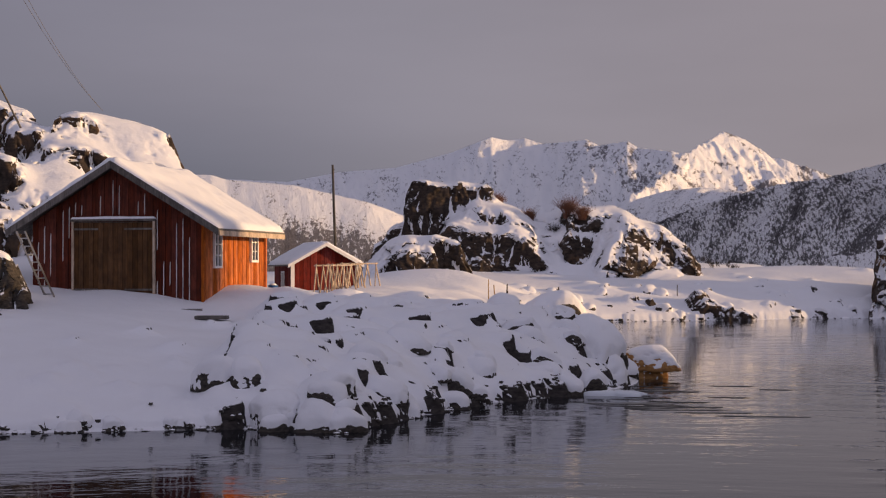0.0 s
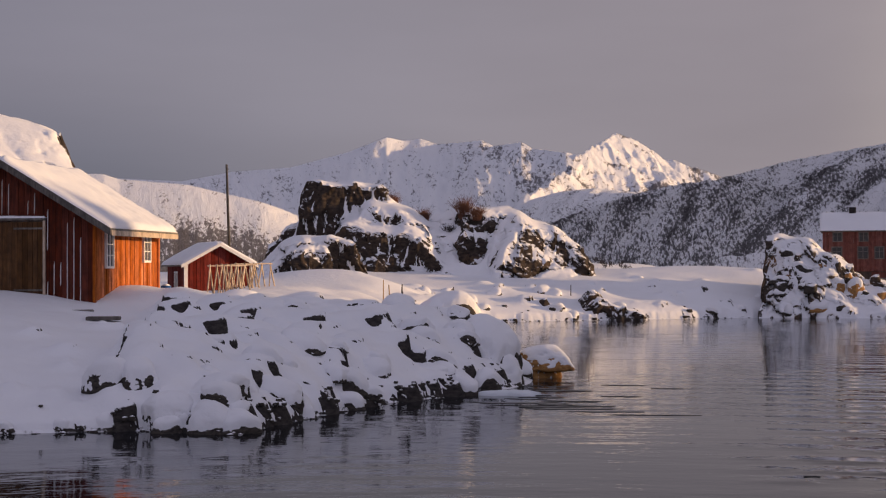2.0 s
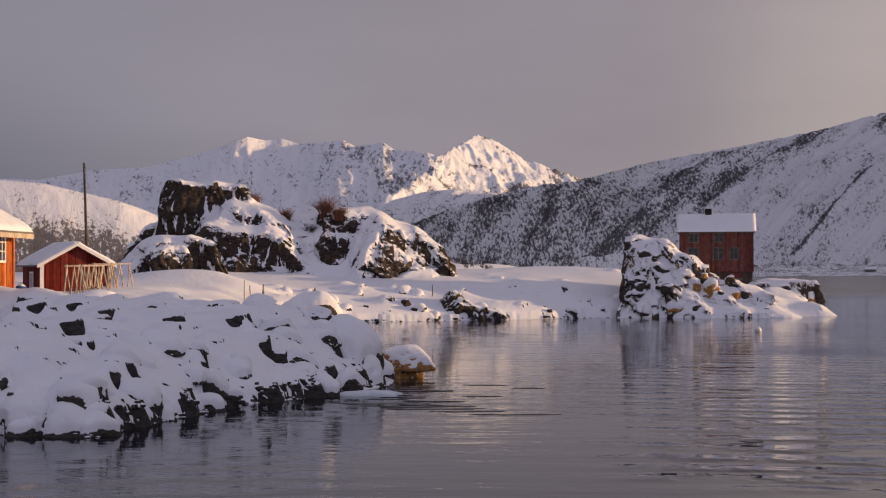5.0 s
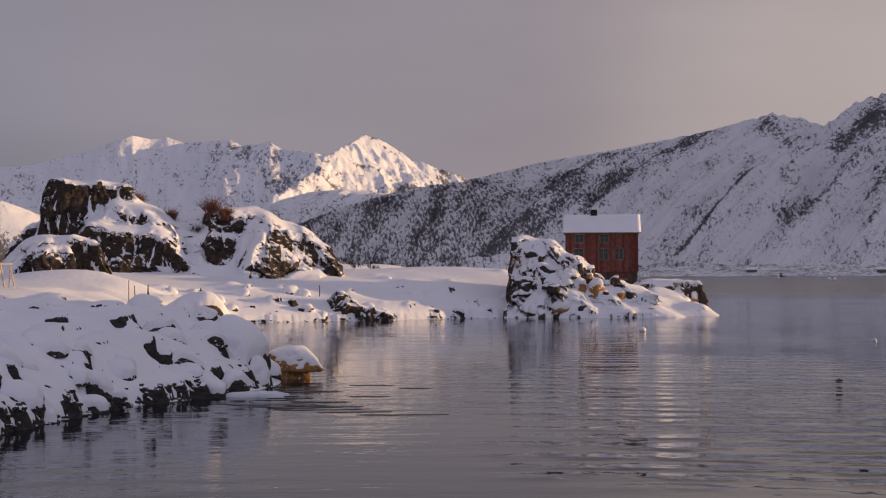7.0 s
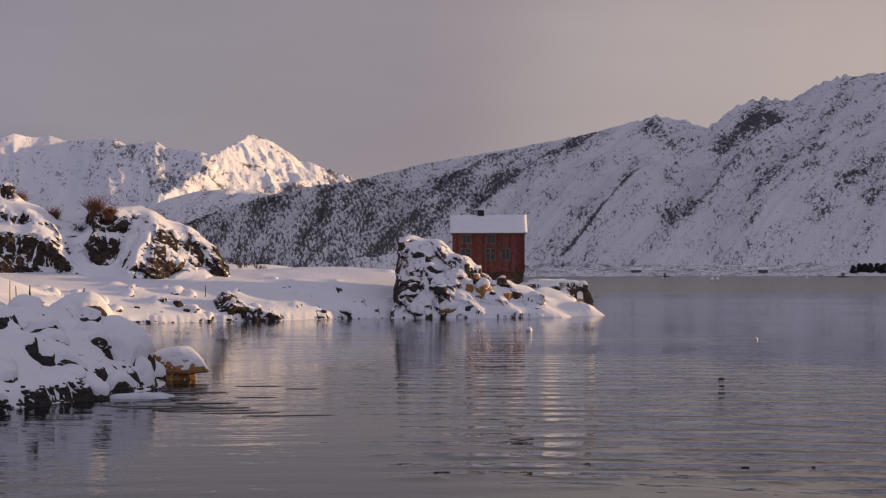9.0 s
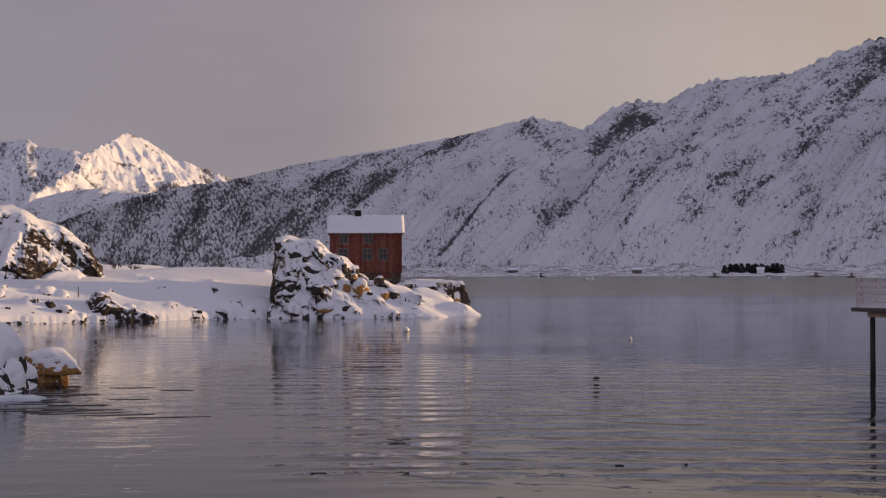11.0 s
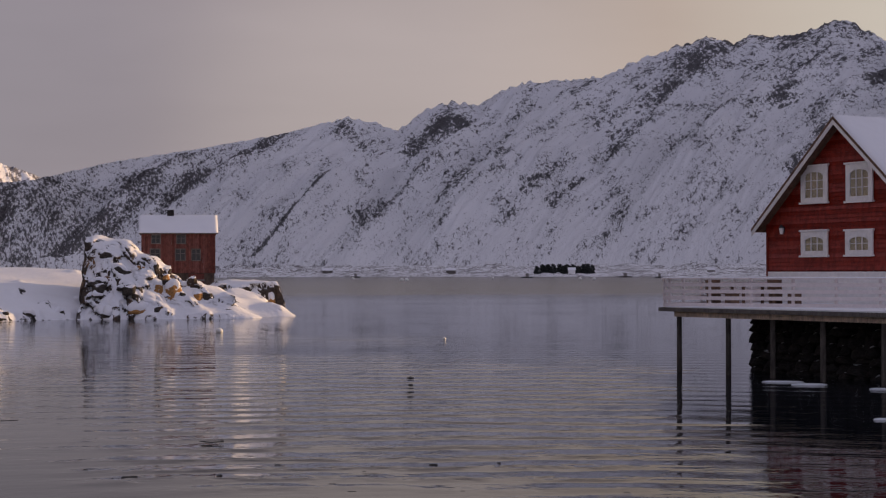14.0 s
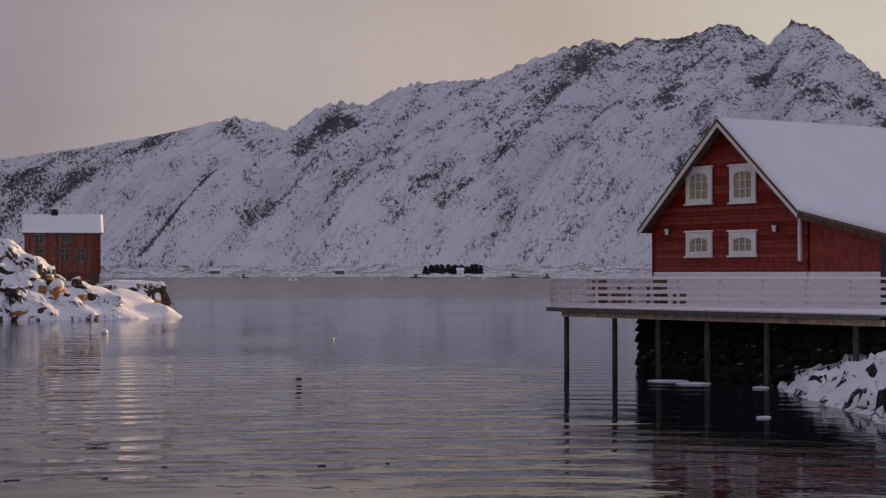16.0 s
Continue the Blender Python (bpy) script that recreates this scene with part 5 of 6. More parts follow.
def build_barn():
    """Boathouse: x across the gable from the left corner, y back along the ridge."""
    W, L, HW, S = 5.5, 5.4, 2.62, 0.595
    c = polar(-8.52, 47.9)
    left = c - Vector((math.cos(radians(13.5)), -math.sin(radians(13.5)), 0)) * W
    root = thing("barn", Matrix.Translation((left.x, left.y, 2.2)) @ pose(0, 0, 0, 0, 0, -13.5),
                 "weathered red board boathouse with a wide brown double door, under snow", "barn")
    apex = HW + S * W / 2
    bm = bmesh.new()
    prism(bm, [(0.03, 0.03, -0.4), (W - 0.03, 0.03, -0.4), (W - 0.03, 0.03, HW - 0.02), (W / 2, 0.03, apex - 0.03), (0.03, 0.03, HW - 0.02)], (0, L - 0.06, 0))
    part("body", bm, "grey_wood", root)
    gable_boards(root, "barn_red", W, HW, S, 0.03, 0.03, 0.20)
    side_boards(root, "barn_side_sunlit", W - 0.03, 0.0, L, -0.4, HW, 0.03, 0.19)
    # double door with its frame
    dx0, dx1, dz = 1.40, 3.95, 2.60
    door = part("door", boxed((dx0, -0.02, 0.2), (dx1, -0.055, dz)), "grey_wood", root, "brown board double door")
    n = 16
    for i in range(n):
        a, b = dx0 + (dx1 - dx0) * i / n + 0.006, dx0 + (dx1 - dx0) * (i + 1) / n - 0.006
        part("door_board", boxed((a, -0.055, 0.02), (b, -0.085 - 0.008 * (i % 2), dz - 0.02)), "door_wood", door)
    for x0, x1, z0, z1 in ((dx0 - 0.07, dx0, 0, dz + 0.05), (dx1, dx1 + 0.07, 0, dz + 0.05)):
        part("door_frame", boxed((x0, -0.03, z0), (x1, -0.10, z1)), "pale_wood", root)
    part("door_lintel", boxed((dx0 - 0.1, -0.03, dz + 0.02), (dx1 + 0.1, -0.13, dz + 0.09), 0.01), "grey_wood", root)
    snow_slab("lintel_snow", [(dx0 - 0.1, -0.14, dz + 0.09), (dx1 + 0.1, -0.14, dz + 0.09), (dx1 + 0.1, -0.03, dz + 0.09), (dx0 - 0.1, -0.03, dz + 0.09)], 0.07, root, "thin line of snow", 3, 40, 8, edge=0.04)
    for x0, x1 in ((dx0, dx0 + 0.8), (dx1 - 0.9, dx1)):
        for z in (0.55, 2.36):
            part("hinge", boxed((x0, -0.095, z), (x1, -0.115, z + 0.055)), "grey_wood", door)
    # windows of the sunny side
    for y0, y1, z0, z1 in ((0.85, 1.32, 1.28, 2.26), (4.0, 4.5, 1.47, 2.33)):
        win = part("window", boxed((W + 0.01, y0, z0), (W + 0.03, y1, z1)), "glass", root, "small paned window")
        for a, b, c0, c1 in ((y0 - 0.07, y0, z0 - 0.07, z1 + 0.07), (y1, y1 + 0.07, z0 - 0.07, z1 + 0.07), (y0, y1, z1, z1 + 0.07), (y0, y1, z0 - 0.07, z0), ((y0 + y1) / 2 - 0.02, (y0 + y1) / 2 + 0.02, z0, z1)):
            part("window_frame", boxed((W + 0.01, a, c0), (W + 0.085, b, c1)), "white", win)
        for k in (1, 2):
            z = z0 + (z1 - z0) * k / 3
            part("glazing_bar", boxed((W + 0.02, y0, z - 0.015), (W + 0.06, y1, z + 0.015)), "white", win)
    # roof
    o, f, b = 0.67, 0.42, 0.0
    ex = -o
    for name, x0, x1 in (("roof_left", ex, W / 2), ("roof_right", W + o, W / 2)):
        z0, z1 = HW - S * o + 0.06, apex + 0.06
        part("roof", prism(bmesh.new(), [(x0, -f, z0), (x1, -f, z1), (x1, -f, z1 + 0.09), (x0, -f, z0 + 0.09)], (0, L + f + b, 0)), "grey_wood", root)
        part("barge_board", prism(bmesh.new(), [(x0, -f - 0.035, z0 - 0.12), (x1, -f - 0.035, z1 - 0.12), (x1, -f - 0.035, z1 + 0.10), (x0, -f - 0.035, z0 + 0.10)], (0, 0.03, 0)), "grey_wood", root)
        snow_slab("roof_snow", [(x0, -f - 0.03, z0 + 0.09), (x0, L + b, z0 + 0.09), (x1, L + b, z1 + 0.09), (x1, -f - 0.03, z1 + 0.09)], 0.14, root, "thick smooth roof snow", 5, 60, 50, edge=0.16, rough=0.7)
    part("eave_board", boxed((W + o - 0.02, -f + 0.02, HW - S * o - 0.06), (W + o + 0.025, L + b, HW - S * o + 0.09)), "pale_wood", root)
    for y in (0.1, 1.2, 2.3, 3.4, 4.5, 5.3):
        part("rafter_end", prism(bmesh.new(), [(W, y, HW - 0.02), (W + o - 0.02, y, HW - S * o - 0.0), (W + o - 0.02, y, HW - S * o + 0.06), (W, y, HW + 0.06)], (0, 0.07, 0)), "pale_wood", root)
    rnd = random.Random(4)
    for i in range(48):
        x = 5.5 * round(rnd.uniform(1, 26)) / 27
        top = HW + S * min(x, W - x) - 0.25
        z1 = top - rnd.uniform(0, 0.5) if rnd.random() < 0.6 else rnd.uniform(0.6, 1.6)
        z0 = max(0.1, z1 - rnd.uniform(0.5, 1.5))
        if dx0 - 0.1 < x < dx1 + 0.1:
            z0 = max(z0, dz + 0.2)
        if z1 > z0 + 0.2:
            part("frost_streak", prism(bmesh.new(), [(x - 0.008, -0.01, z0), (x + 0.006, -0.01, z0 + 0.09), (x + 0.011, -0.01, z1), (x - 0.005, -0.01, z1 - 0.12)], (0, -0.035, 0)), "white", root)
    part("corner_board", boxed((W - 0.02, -0.06, -0.4), (W + 0.05, 0.06, HW)), "barn_side_sunlit", root)
    part("corner_board", boxed((W, L - 0.1, -0.4), (W + 0.06, L + 0.02, HW)), "barn_side_sunlit", root)
    return root


build_barn()


def build_shed():
    W, L, HW, S = 3.3, 3.6, 1.75, 0.55
    c = polar(-5.36, 79.5)
    root = thing("shed", Matrix.Translation((c.x, c.y, 1.95)) @ pose(0, 0, 0, 0, 0, 20.0), "small red board shed with white corner boards, under snow", "shed")
    apex = HW + S * W / 2
    part("body", prism(bmesh.new(), [(0.03, 0.03, -0.4), (W - 0.03, 0.03, -0.4), (W - 0.03, 0.03, HW), (W / 2, 0.03, apex), (0.03, 0.03, HW)], (0, L - 0.06, 0)), "shed_red", root)
    gable_boards(root, "shed_red", W, HW, S, 0.03, 0.03, 0.18)
    side_boards(root, "shed_red", 0.03, 0, L, -0.4, HW, 0.03, 0.18, -1)
    for x in (0.0, W):
        part("corner_board", boxed((x - 0.09, -0.05, -0.4), (x + 0.09, 0.02, HW)), "white", root)
    part("window", boxed((-0.04, 1.6, 0.6), (-0.02, 2.1, 1.3)), "glass", root)
    part("window_frame", boxed((-0.035, 1.52, 0.52), (-0.01, 2.18, 1.38)), "white", root)
    o, f, b = 0.3, 0.3, 0.25
    for x0, x1 in ((-o, W / 2), (W + o, W / 2)):
        z0, z1 = HW - S * o + 0.04, apex + 0.04
        part("roof", prism(bmesh.new(), [(x0, -f, z0), (x1, -f, z1), (x1, -f, z1 + 0.07), (x0, -f, z0 + 0.07)], (0, L + f + b, 0)), "grey_wood", root)
        part("barge_board", prism(bmesh.new(), [(x0, -f - 0.03, z0 - 0.08), (x1, -f - 0.03, z1 - 0.08), (x1, -f - 0.03, z1 + 0.08), (x0, -f - 0.03, z0 + 0.08)], (0, 0.03, 0)), "white", root)
        snow_slab("roof_snow", [(x0, -f, z0 + 0.07), (x0, L + b, z0 + 0.07), (x1, L + b, z1 + 0.07), (x1, -f, z1 + 0.07)], 0.14, root, "smooth roof snow", 9, 30, 24, edge=0.15)
    return root


build_shed()


# ---------------------------------------------------------------- the old house on the point
def build_old_house():
    W, D, HW = 5.9, 5.0, 4.25
    c = polar(17.06, 131)
    root = thing("old_house", Matrix.Translation((c.x, c.y, 2.2)) @ pose(0, 0, 0, 0, 0, -18.0), "two-storey faded red timber house on a stone cellar, under snow", "house")
    part("cellar", boxed((0.1, 0.1, -1.2), (W - 0.1, D - 0.1, 1.05)), "cellar", root, "grey-brown weathered board cellar")
    part("wall", boxed((0.02, 0.02, 1.05), (W - 0.02, D, HW)), "old_red", root)
    n = 36
    for i in range(n):
        a = W * i / n
        part("board", boxed((a + 0.008, -0.03 - 0.012 * (i % 2), 1.0), (a + W / n - 0.008, 0.02, HW)), "old_red", root)
    part("cellar_door", boxed((3.75, 0.04, -0.6), (5.0, 0.1, 0.95)), "old_red", root)
    part("cellar_board", boxed((3.7, 0.0, 0.35), (5.05, 0.05, 0.5)), "grey_wood", root)
    for x0, z0, w, h in ((0.75, 2.05, 0.7, 0.85), (2.75, 2.05, 0.7, 0.85), (4.05, 2.05, 0.6, 0.85), (0.85, 3.42, 0.62, 0.62), (2.85, 3.42, 0.62, 0.62)):
        win = part("window", boxed((x0, -0.05, z0), (x0 + w, -0.04, z0 + h)), "glass", root, "old paned window")
        for a, b, c0, c1 in ((x0 - 0.08, x0, z0 - 0.08, z0 + h + 0.08), (x0 + w, x0 + w + 0.08, z0 - 0.08, z0 + h + 0.08), (x0, x0 + w, z0 + h, z0 + h + 0.08), (x0, x0 + w, z0 - 0.08, z0), (x0 + w / 2 - 0.025, x0 + w / 2 + 0.025, z0, z0 + h)):
            part("window_frame", boxed((a, -0.09, c0), (b, -0.04, c1)), "grey_wood", win)
        part("glazing_bar", boxed((x0, -0.07, z0 + h * 0.6), (x0 + w, -0.05, z0 + h * 0.6 + 0.03)), "grey_wood", win)
    ridge, o = HW + 1.45, 0.3
    part("gable", prism(bmesh.new(), [(0.05, 0.05, HW), (0.05, D, HW), (0.05, D / 2, ridge - 0.05)], (W - 0.1, 0, 0)), "old_red", root)
    for y0, y1 in ((-o, D / 2), (D + o, D / 2)):
        z0, z1 = HW - 0.1, ridge
        part("roof", prism(bmesh.new(), [(-0.2, y0, z0), (-0.2, y1, z1), (-0.2, y1, z1 + 0.08), (-0.2, y0, z0 + 0.08)], (W + 0.4, 0, 0)), "grey_wood", root)
        snow_slab("roof_snow", [(-0.22, y0, z0 + 0.08), (W + 0.22, y0, z0 + 0.08), (W + 0.22, y1, z1 + 0.08), (-0.22, y1, z1 + 0.08)], 0.06, root, "smooth roof snow", 2, 30, 24, edge=0.08)
    ch = part("chimney", boxed((2.05, D / 2 - 0.3, ridge - 0.2), (2.6, D / 2 + 0.3, ridge + 0.48), 0.02), "stone", root, "dark brick chimney")
    part("chimney_cap", boxed((2.0, D / 2 - 0.35, ridge + 0.48), (2.65, D / 2 + 0.35, ridge + 0.56)), "snow", ch)
    return root


build_old_house()


# ---------------------------------------------------------------- the red house on the pier
def build_red_house():
    """The gable stands at x = GX and faces -x; y runs along it, so that the left corner has the larger y."""
    GX, Z0 = 39.0, 2.12
    YM = 43.65
    root = thing("red_house", Matrix.Translation((GX, YM, Z0)) , "dark red clapboard house with white window frames and a snowy roof", "house")
    L = 12.0
    y0, y1, rz = -3.95, 4.2, 6.50
    sl = 0.85
    hw = rz - sl * y1
    part("body", prism(bmesh.new(), [(0.04, y0, -0.3), (0.04, y1, -0.3), (0.04, y1, hw), (0.04, 0, rz - 0.06), (0.04, y0, rz - 0.06 - sl * -y0)], (L, 0, 0)), "house_red", root)
    # clapboards, each lapping over the next
    z, n = 1.2, 0
    while z < rz - 0.15:
        top = min(z + 0.165, rz - 0.1)
        yl = lambda q: min(y1, (rz - q) / sl)
        yr = lambda q: max(y0, -(rz - q) / sl)
        bm = bmesh.new()
        pts = [(yr(z), -0.035, z), (yl(z), -0.035, z), (yl(top), 0.0, top), (yr(top), 0.0, top)]
        a = [bm.verts.new((q[1], q[0], q[2])) for q in pts]
        b = [bm.verts.new((0.05, q[0], q[2])) for q in pts]
        bm.faces.new(a)
        for i in range(4):
            bm.faces.new((a[i], b[i], b[(i + 1) % 4], a[(i + 1) % 4]))
        bmesh.ops.recalc_face_normals(bm, faces=bm.faces)
        part("clapboard", bm, "house_red", root)
        z += 0.155
    part("plinth_board", boxed((-0.05, y0 - 0.0, -0.25), (0.04, y1 + 0.03, 1.15)), "white", root, "white-painted foundation")
    part("corner_board", boxed((-0.06, y1 - 0.02, -0.25), (0.08, y1 + 0.06, hw + 0.05)), "house_red", root)
    # windows: left edge, right edge (y), bottom, top
    for a, b, c, d in ((2.22, 0.79, 3.67, 4.95), (-0.17, -1.52, 3.63, 4.92), (2.23, 0.80, 1.74, 2.60), (-0.13, -1.51, 1.74, 2.57)):
        win = part("window", boxed((-0.06, b + 0.2, c + 0.15), (-0.05, a - 0.2, d - 0.15)), "curtain", root, "white-framed window with cream curtains behind arched panes")
        for p, q, r, s in ((a - 0.22, a, c, d), (b, b + 0.22, c, d), (b + 0.22, a - 0.22, d - 0.2, d), (b + 0.22, a - 0.22, c, c + 0.16)):
            part("window_frame", boxed((-0.05, p, r), (-0.12, q, s), 0.008), "white", win)
        part("window_head", boxed((-0.05, b - 0.06, d), (-0.16, a + 0.06, d + 0.07), 0.01), "white", win)
        part("window_sill", boxed((-0.05, b - 0.06, c - 0.07), (-0.17, a + 0.06, c), 0.01), "white", win)
        iy0, iy1, iz0, iz1 = b + 0.22, a - 0.22, c + 0.16, d - 0.2
        part("pane", boxed((-0.085, iy0, iz0), (-0.08, iy1, iz1)), "glass_clear", win)
        for k in (1, 2):
            y = iy0 + (iy1 - iy0) * k / 3
            part("glazing_bar", boxed((-0.08, y - 0.018, iz0), (-0.11, y + 0.018, iz1)), "white", win)
        for k in (1, 2) if iz1 - iz0 > 0.7 else (1,):
            zz = iz0 + (iz1 - iz0) * k / (3 if iz1 - iz0 > 0.7 else 2)
            part("glazing_bar", boxed((-0.08, iy0, zz - 0.014), (-0.105, iy1, zz + 0.014)), "white", win)
        # arched spandrel over the panes
        bm = bmesh.new()
        ym, hwid, rise = (iy0 + iy1) / 2, (iy1 - iy0) / 2, 0.16
        arc = [(-0.09, ym + hwid * math.cos(t), iz1 - rise + rise * math.sin(t)) for t in np.linspace(0, math.pi, 13)]
        for i in range(12):
            p, q = arc[i], arc[i + 1]
            prism(bm, [p, q, (-0.09, q[1], iz1), (-0.09, p[1], iz1)], (-0.025, 0, 0))
        part("arch", bm, "white", win)
    for y in (3.25, -2.50):
        lamp = part("wall_lamp", boxed((-0.04, y - 0.06, 2.60), (-0.09, y + 0.06, 2.82), 0.01), "dark_metal", root, "small lantern wall lamp")
        bm = bmesh.new()
        rod(bm, (-0.16, y, 2.54), (-0.16, y, 2.76), 0.06, 0.09, 8)
        part("lantern", bm, "white", lamp, smooth=False)
        bm = bmesh.new()
        rod(bm, (-0.16, y, 2.76), (-0.16, y, 2.90), 0.11, 0.02, 8)
        part("lantern_cap", bm, "dark_metal", lamp)
    # roof: the far slope, the near slope, and the lower pitch over the porch
    ov, fr = 0.35, 0.5
    kx, kz = y0 - 0.05, rz - sl * (-y0 + 0.05)
    spans = (((0, rz), (y1 + ov, hw - sl * ov)), ((0, rz), (kx, kz)), ((kx, kz), (kx - 4.6, kz - 1.02)))
    for i, ((ya, za), (yb, zb)) in enumerate(spans):
        part("roof", prism(bmesh.new(), [(-fr, ya, za), (-fr, yb, zb), (-fr, yb, zb + 0.12), (-fr, ya, za + 0.12)], (L + fr, 0, 0)), "soffit", root)
        part("barge_board", prism(bmesh.new(), [(-fr - 0.03, ya, za - 0.15), (-fr - 0.03, yb, zb - 0.15), (-fr - 0.03, yb, zb + 0.03), (-fr - 0.03, ya, za + 0.03)], (0.03, 0, 0)), "white" if i < 2 else "soffit", root)
        part("drip_board", prism(bmesh.new(), [(-fr - 0.05, ya, za + 0.03), (-fr - 0.05, yb, zb + 0.03), (-fr - 0.05, yb, zb + 0.13), (-fr - 0.05, ya, za + 0.13)], (0.05, 0, 0)), "soffit", root)
        snow_slab("roof_snow", [(-fr - 0.02, ya, za + 0.12), (L, ya, za + 0.12), (L, yb, zb + 0.12), (-fr - 0.02, yb, zb + 0.12)], 0.16 if i else 0.06, root, "smooth deep roof snow", i * 3.0, 60, 40, edge=0.2, rough=0.25)
    # porch wall under the lower roof
    part("porch_wall", boxed((0.05, kx - 3.2, -0.3), (3.0, kx, kz - 0.85)), "house_red", root)
    part("porch_gable", prism(bmesh.new(), [(0.05, kx - 3.2, kz - 0.85), (0.05, kx, kz - 0.85), (0.05, kx, kz - 0.02)], (2.9, 0, 0)), "house_red", root)
    part("porch_post", boxed((-0.12, kx + 0.30, 1.52), (0.0, kx + 0.40, kz + 0.1)), "white", root)
    part("porch_plinth", boxed((-0.02, kx - 3.2, -0.25), (0.05, kx, 1.15)), "white", root)
    part("porch_door", boxed((-0.0, kx - 3.7, -0.2), (0.1, kx - 3.2, 2.3)), "dark_metal", root)
    return root


build_red_house()


def build_deck():
    """Pier deck round the house on posts in the water; its railing runs at a slant behind the front edge."""
    X, Y1, Z = 31.1, 43.75, 2.09
    deck = thing("pier_deck", Matrix.Translation((X, Y1, Z)), "white-painted timber deck on slender posts over the water", "deck")
    edge = lambda y: -y * 0.115
    outline = [(0.05, -0.05), (edge(-13.2), -13.2), (16, -13.2), (16, 4), (8.0, 4.0)]
    part("floor", prism(bmesh.new(), [(x, y, -0.06) for x, y in outline], (0, 0, 0.06)), "grey_wood", deck)
    part("deck_snow", prism(bmesh.new(), [(x + 0.1, y - 0.1, 0.0) for x, y in outline], (0, 0, 0.05)), "snow", deck, "thin trodden snow")
    part("fascia", beam(bmesh.new(), (0, 0.05, -0.055), (edge(-13.2), -13.2, -0.055), 0.05, 0.13), "grey_wood", deck)
    part("fascia", beam(bmesh.new(), (0.0, 0.0, -0.055), (8.0, 4.05, -0.055), 0.05, 0.13), "grey_wood", deck)
    part("beam", beam(bmesh.new(), (0.35, -0.4, -0.21), (edge(-13.1) + 0.3, -13.1, -0.21), 0.14, 0.17), "pale_wood", deck)
    part("beam", beam(bmesh.new(), (2.3, 0.8, -0.21), (edge(-13.1) + 2.2, -13.1, -0.21), 0.14, 0.17), "pale_wood", deck)
    y = -0.5
    while y > -13:
        part("joist", boxed((edge(y) + 0.08, y - 0.04, -0.125), (8, y + 0.04, -0.06)), "grey_wood", deck)
        y -= 0.9
    for y in (-0.55, -2.81, -4.72, -6.75, -9.04, -12.17):
        x = edge(y) + 0.32
        bm = bmesh.new()
        rod(bm, (x, y, -3.6), (x, y, -0.28), 0.095, 0.085, 10)
        part("post", bm, "post_wood", deck, "dark weathered round post", True)
    # railing: along the front and back round the end
    rail = thing("railing", Matrix.Translation((X, Y1, Z)), "white-painted plank railing along the deck", "railing")
    runs = ((Vector((0.1, -0.05, 0)), Vector((7.4, -10.6, 0)), 9), (Vector((0.12, -0.03, 0)), Vector((7.8, 3.9, 0)), 6))
    for p, q, n in runs:
        for z in (0.10, 0.32, 0.54, 0.76):
            part("rail", beam(bmesh.new(), p + Vector((0, 0, z)), q + Vector((0, 0, z)), 0.03, 0.12), "deck_white", rail)
        part("handrail", beam(bmesh.new(), p + Vector((0, 0, 0.96)), q + Vector((0, 0, 0.96)), 0.15, 0.045), "deck_white", rail)
        side = (q - p).normalized().cross(Vector((0, 0, 1))) * -0.05
        if side.y < 0:
            side = -side
        for i in range(n + 1):
            c = p.lerp(q, (i + 0.15) / (n + 0.3)) + side
            part("baluster", beam(bmesh.new(), c + Vector((0, 0, -0.1)), c + Vector((0, 0, 0.94)), 0.09, 0.06), "deck_white", rail)
        d = (q - p).normalized()
        w = Vector((d.y, -d.x, 0)) * 0.075
        snow_slab("rail_snow", [p - w + Vector((0, 0, 0.98)), p + w + Vector((0, 0, 0.98)), q + w + Vector((0, 0, 0.98)), q - w + Vector((0, 0, 0.98))], 0.035, rail, "thin line of snow", 4, 6, 100, edge=0.05)
    # bench and table behind the far rail
    tb = thing("garden_table", Matrix.Translation((X + 4.2, Y1 + 0.4, Z + 0.05)), "red-brown garden table standing on the snowy deck", "table")
    part("tabletop", boxed((-0.8, -0.4, 0.62), (0.8, 0.4, 0.68)), "soffit", tb)
    for x in (-0.7, 0.62):
        for y in (-0.35, 0.27):
            part("leg", boxed((x, y, 0), (x + 0.08, y + 0.08, 0.62)), "soffit", tb)
    for x in (2.9, 5.6):
        b = thing("garden_bench", Matrix.Translation((X + x, Y1 + 0.4, Z + 0.05)), "red-brown slatted bench on the deck", "bench", "benches on the deck")
        part("seat", boxed((-0.3, -0.6, 0.38), (0.3, 0.6, 0.43)), "soffit", b)
        part("backrest", boxed((-0.3, 0.52, 0.5), (0.3, 0.58, 0.85)), "soffit", b)
        for y in (-0.55, 0.47):
            part("leg", boxed((-0.28, y, 0), (0.28, y + 0.07, 0.38)), "soffit", b)


build_deck()


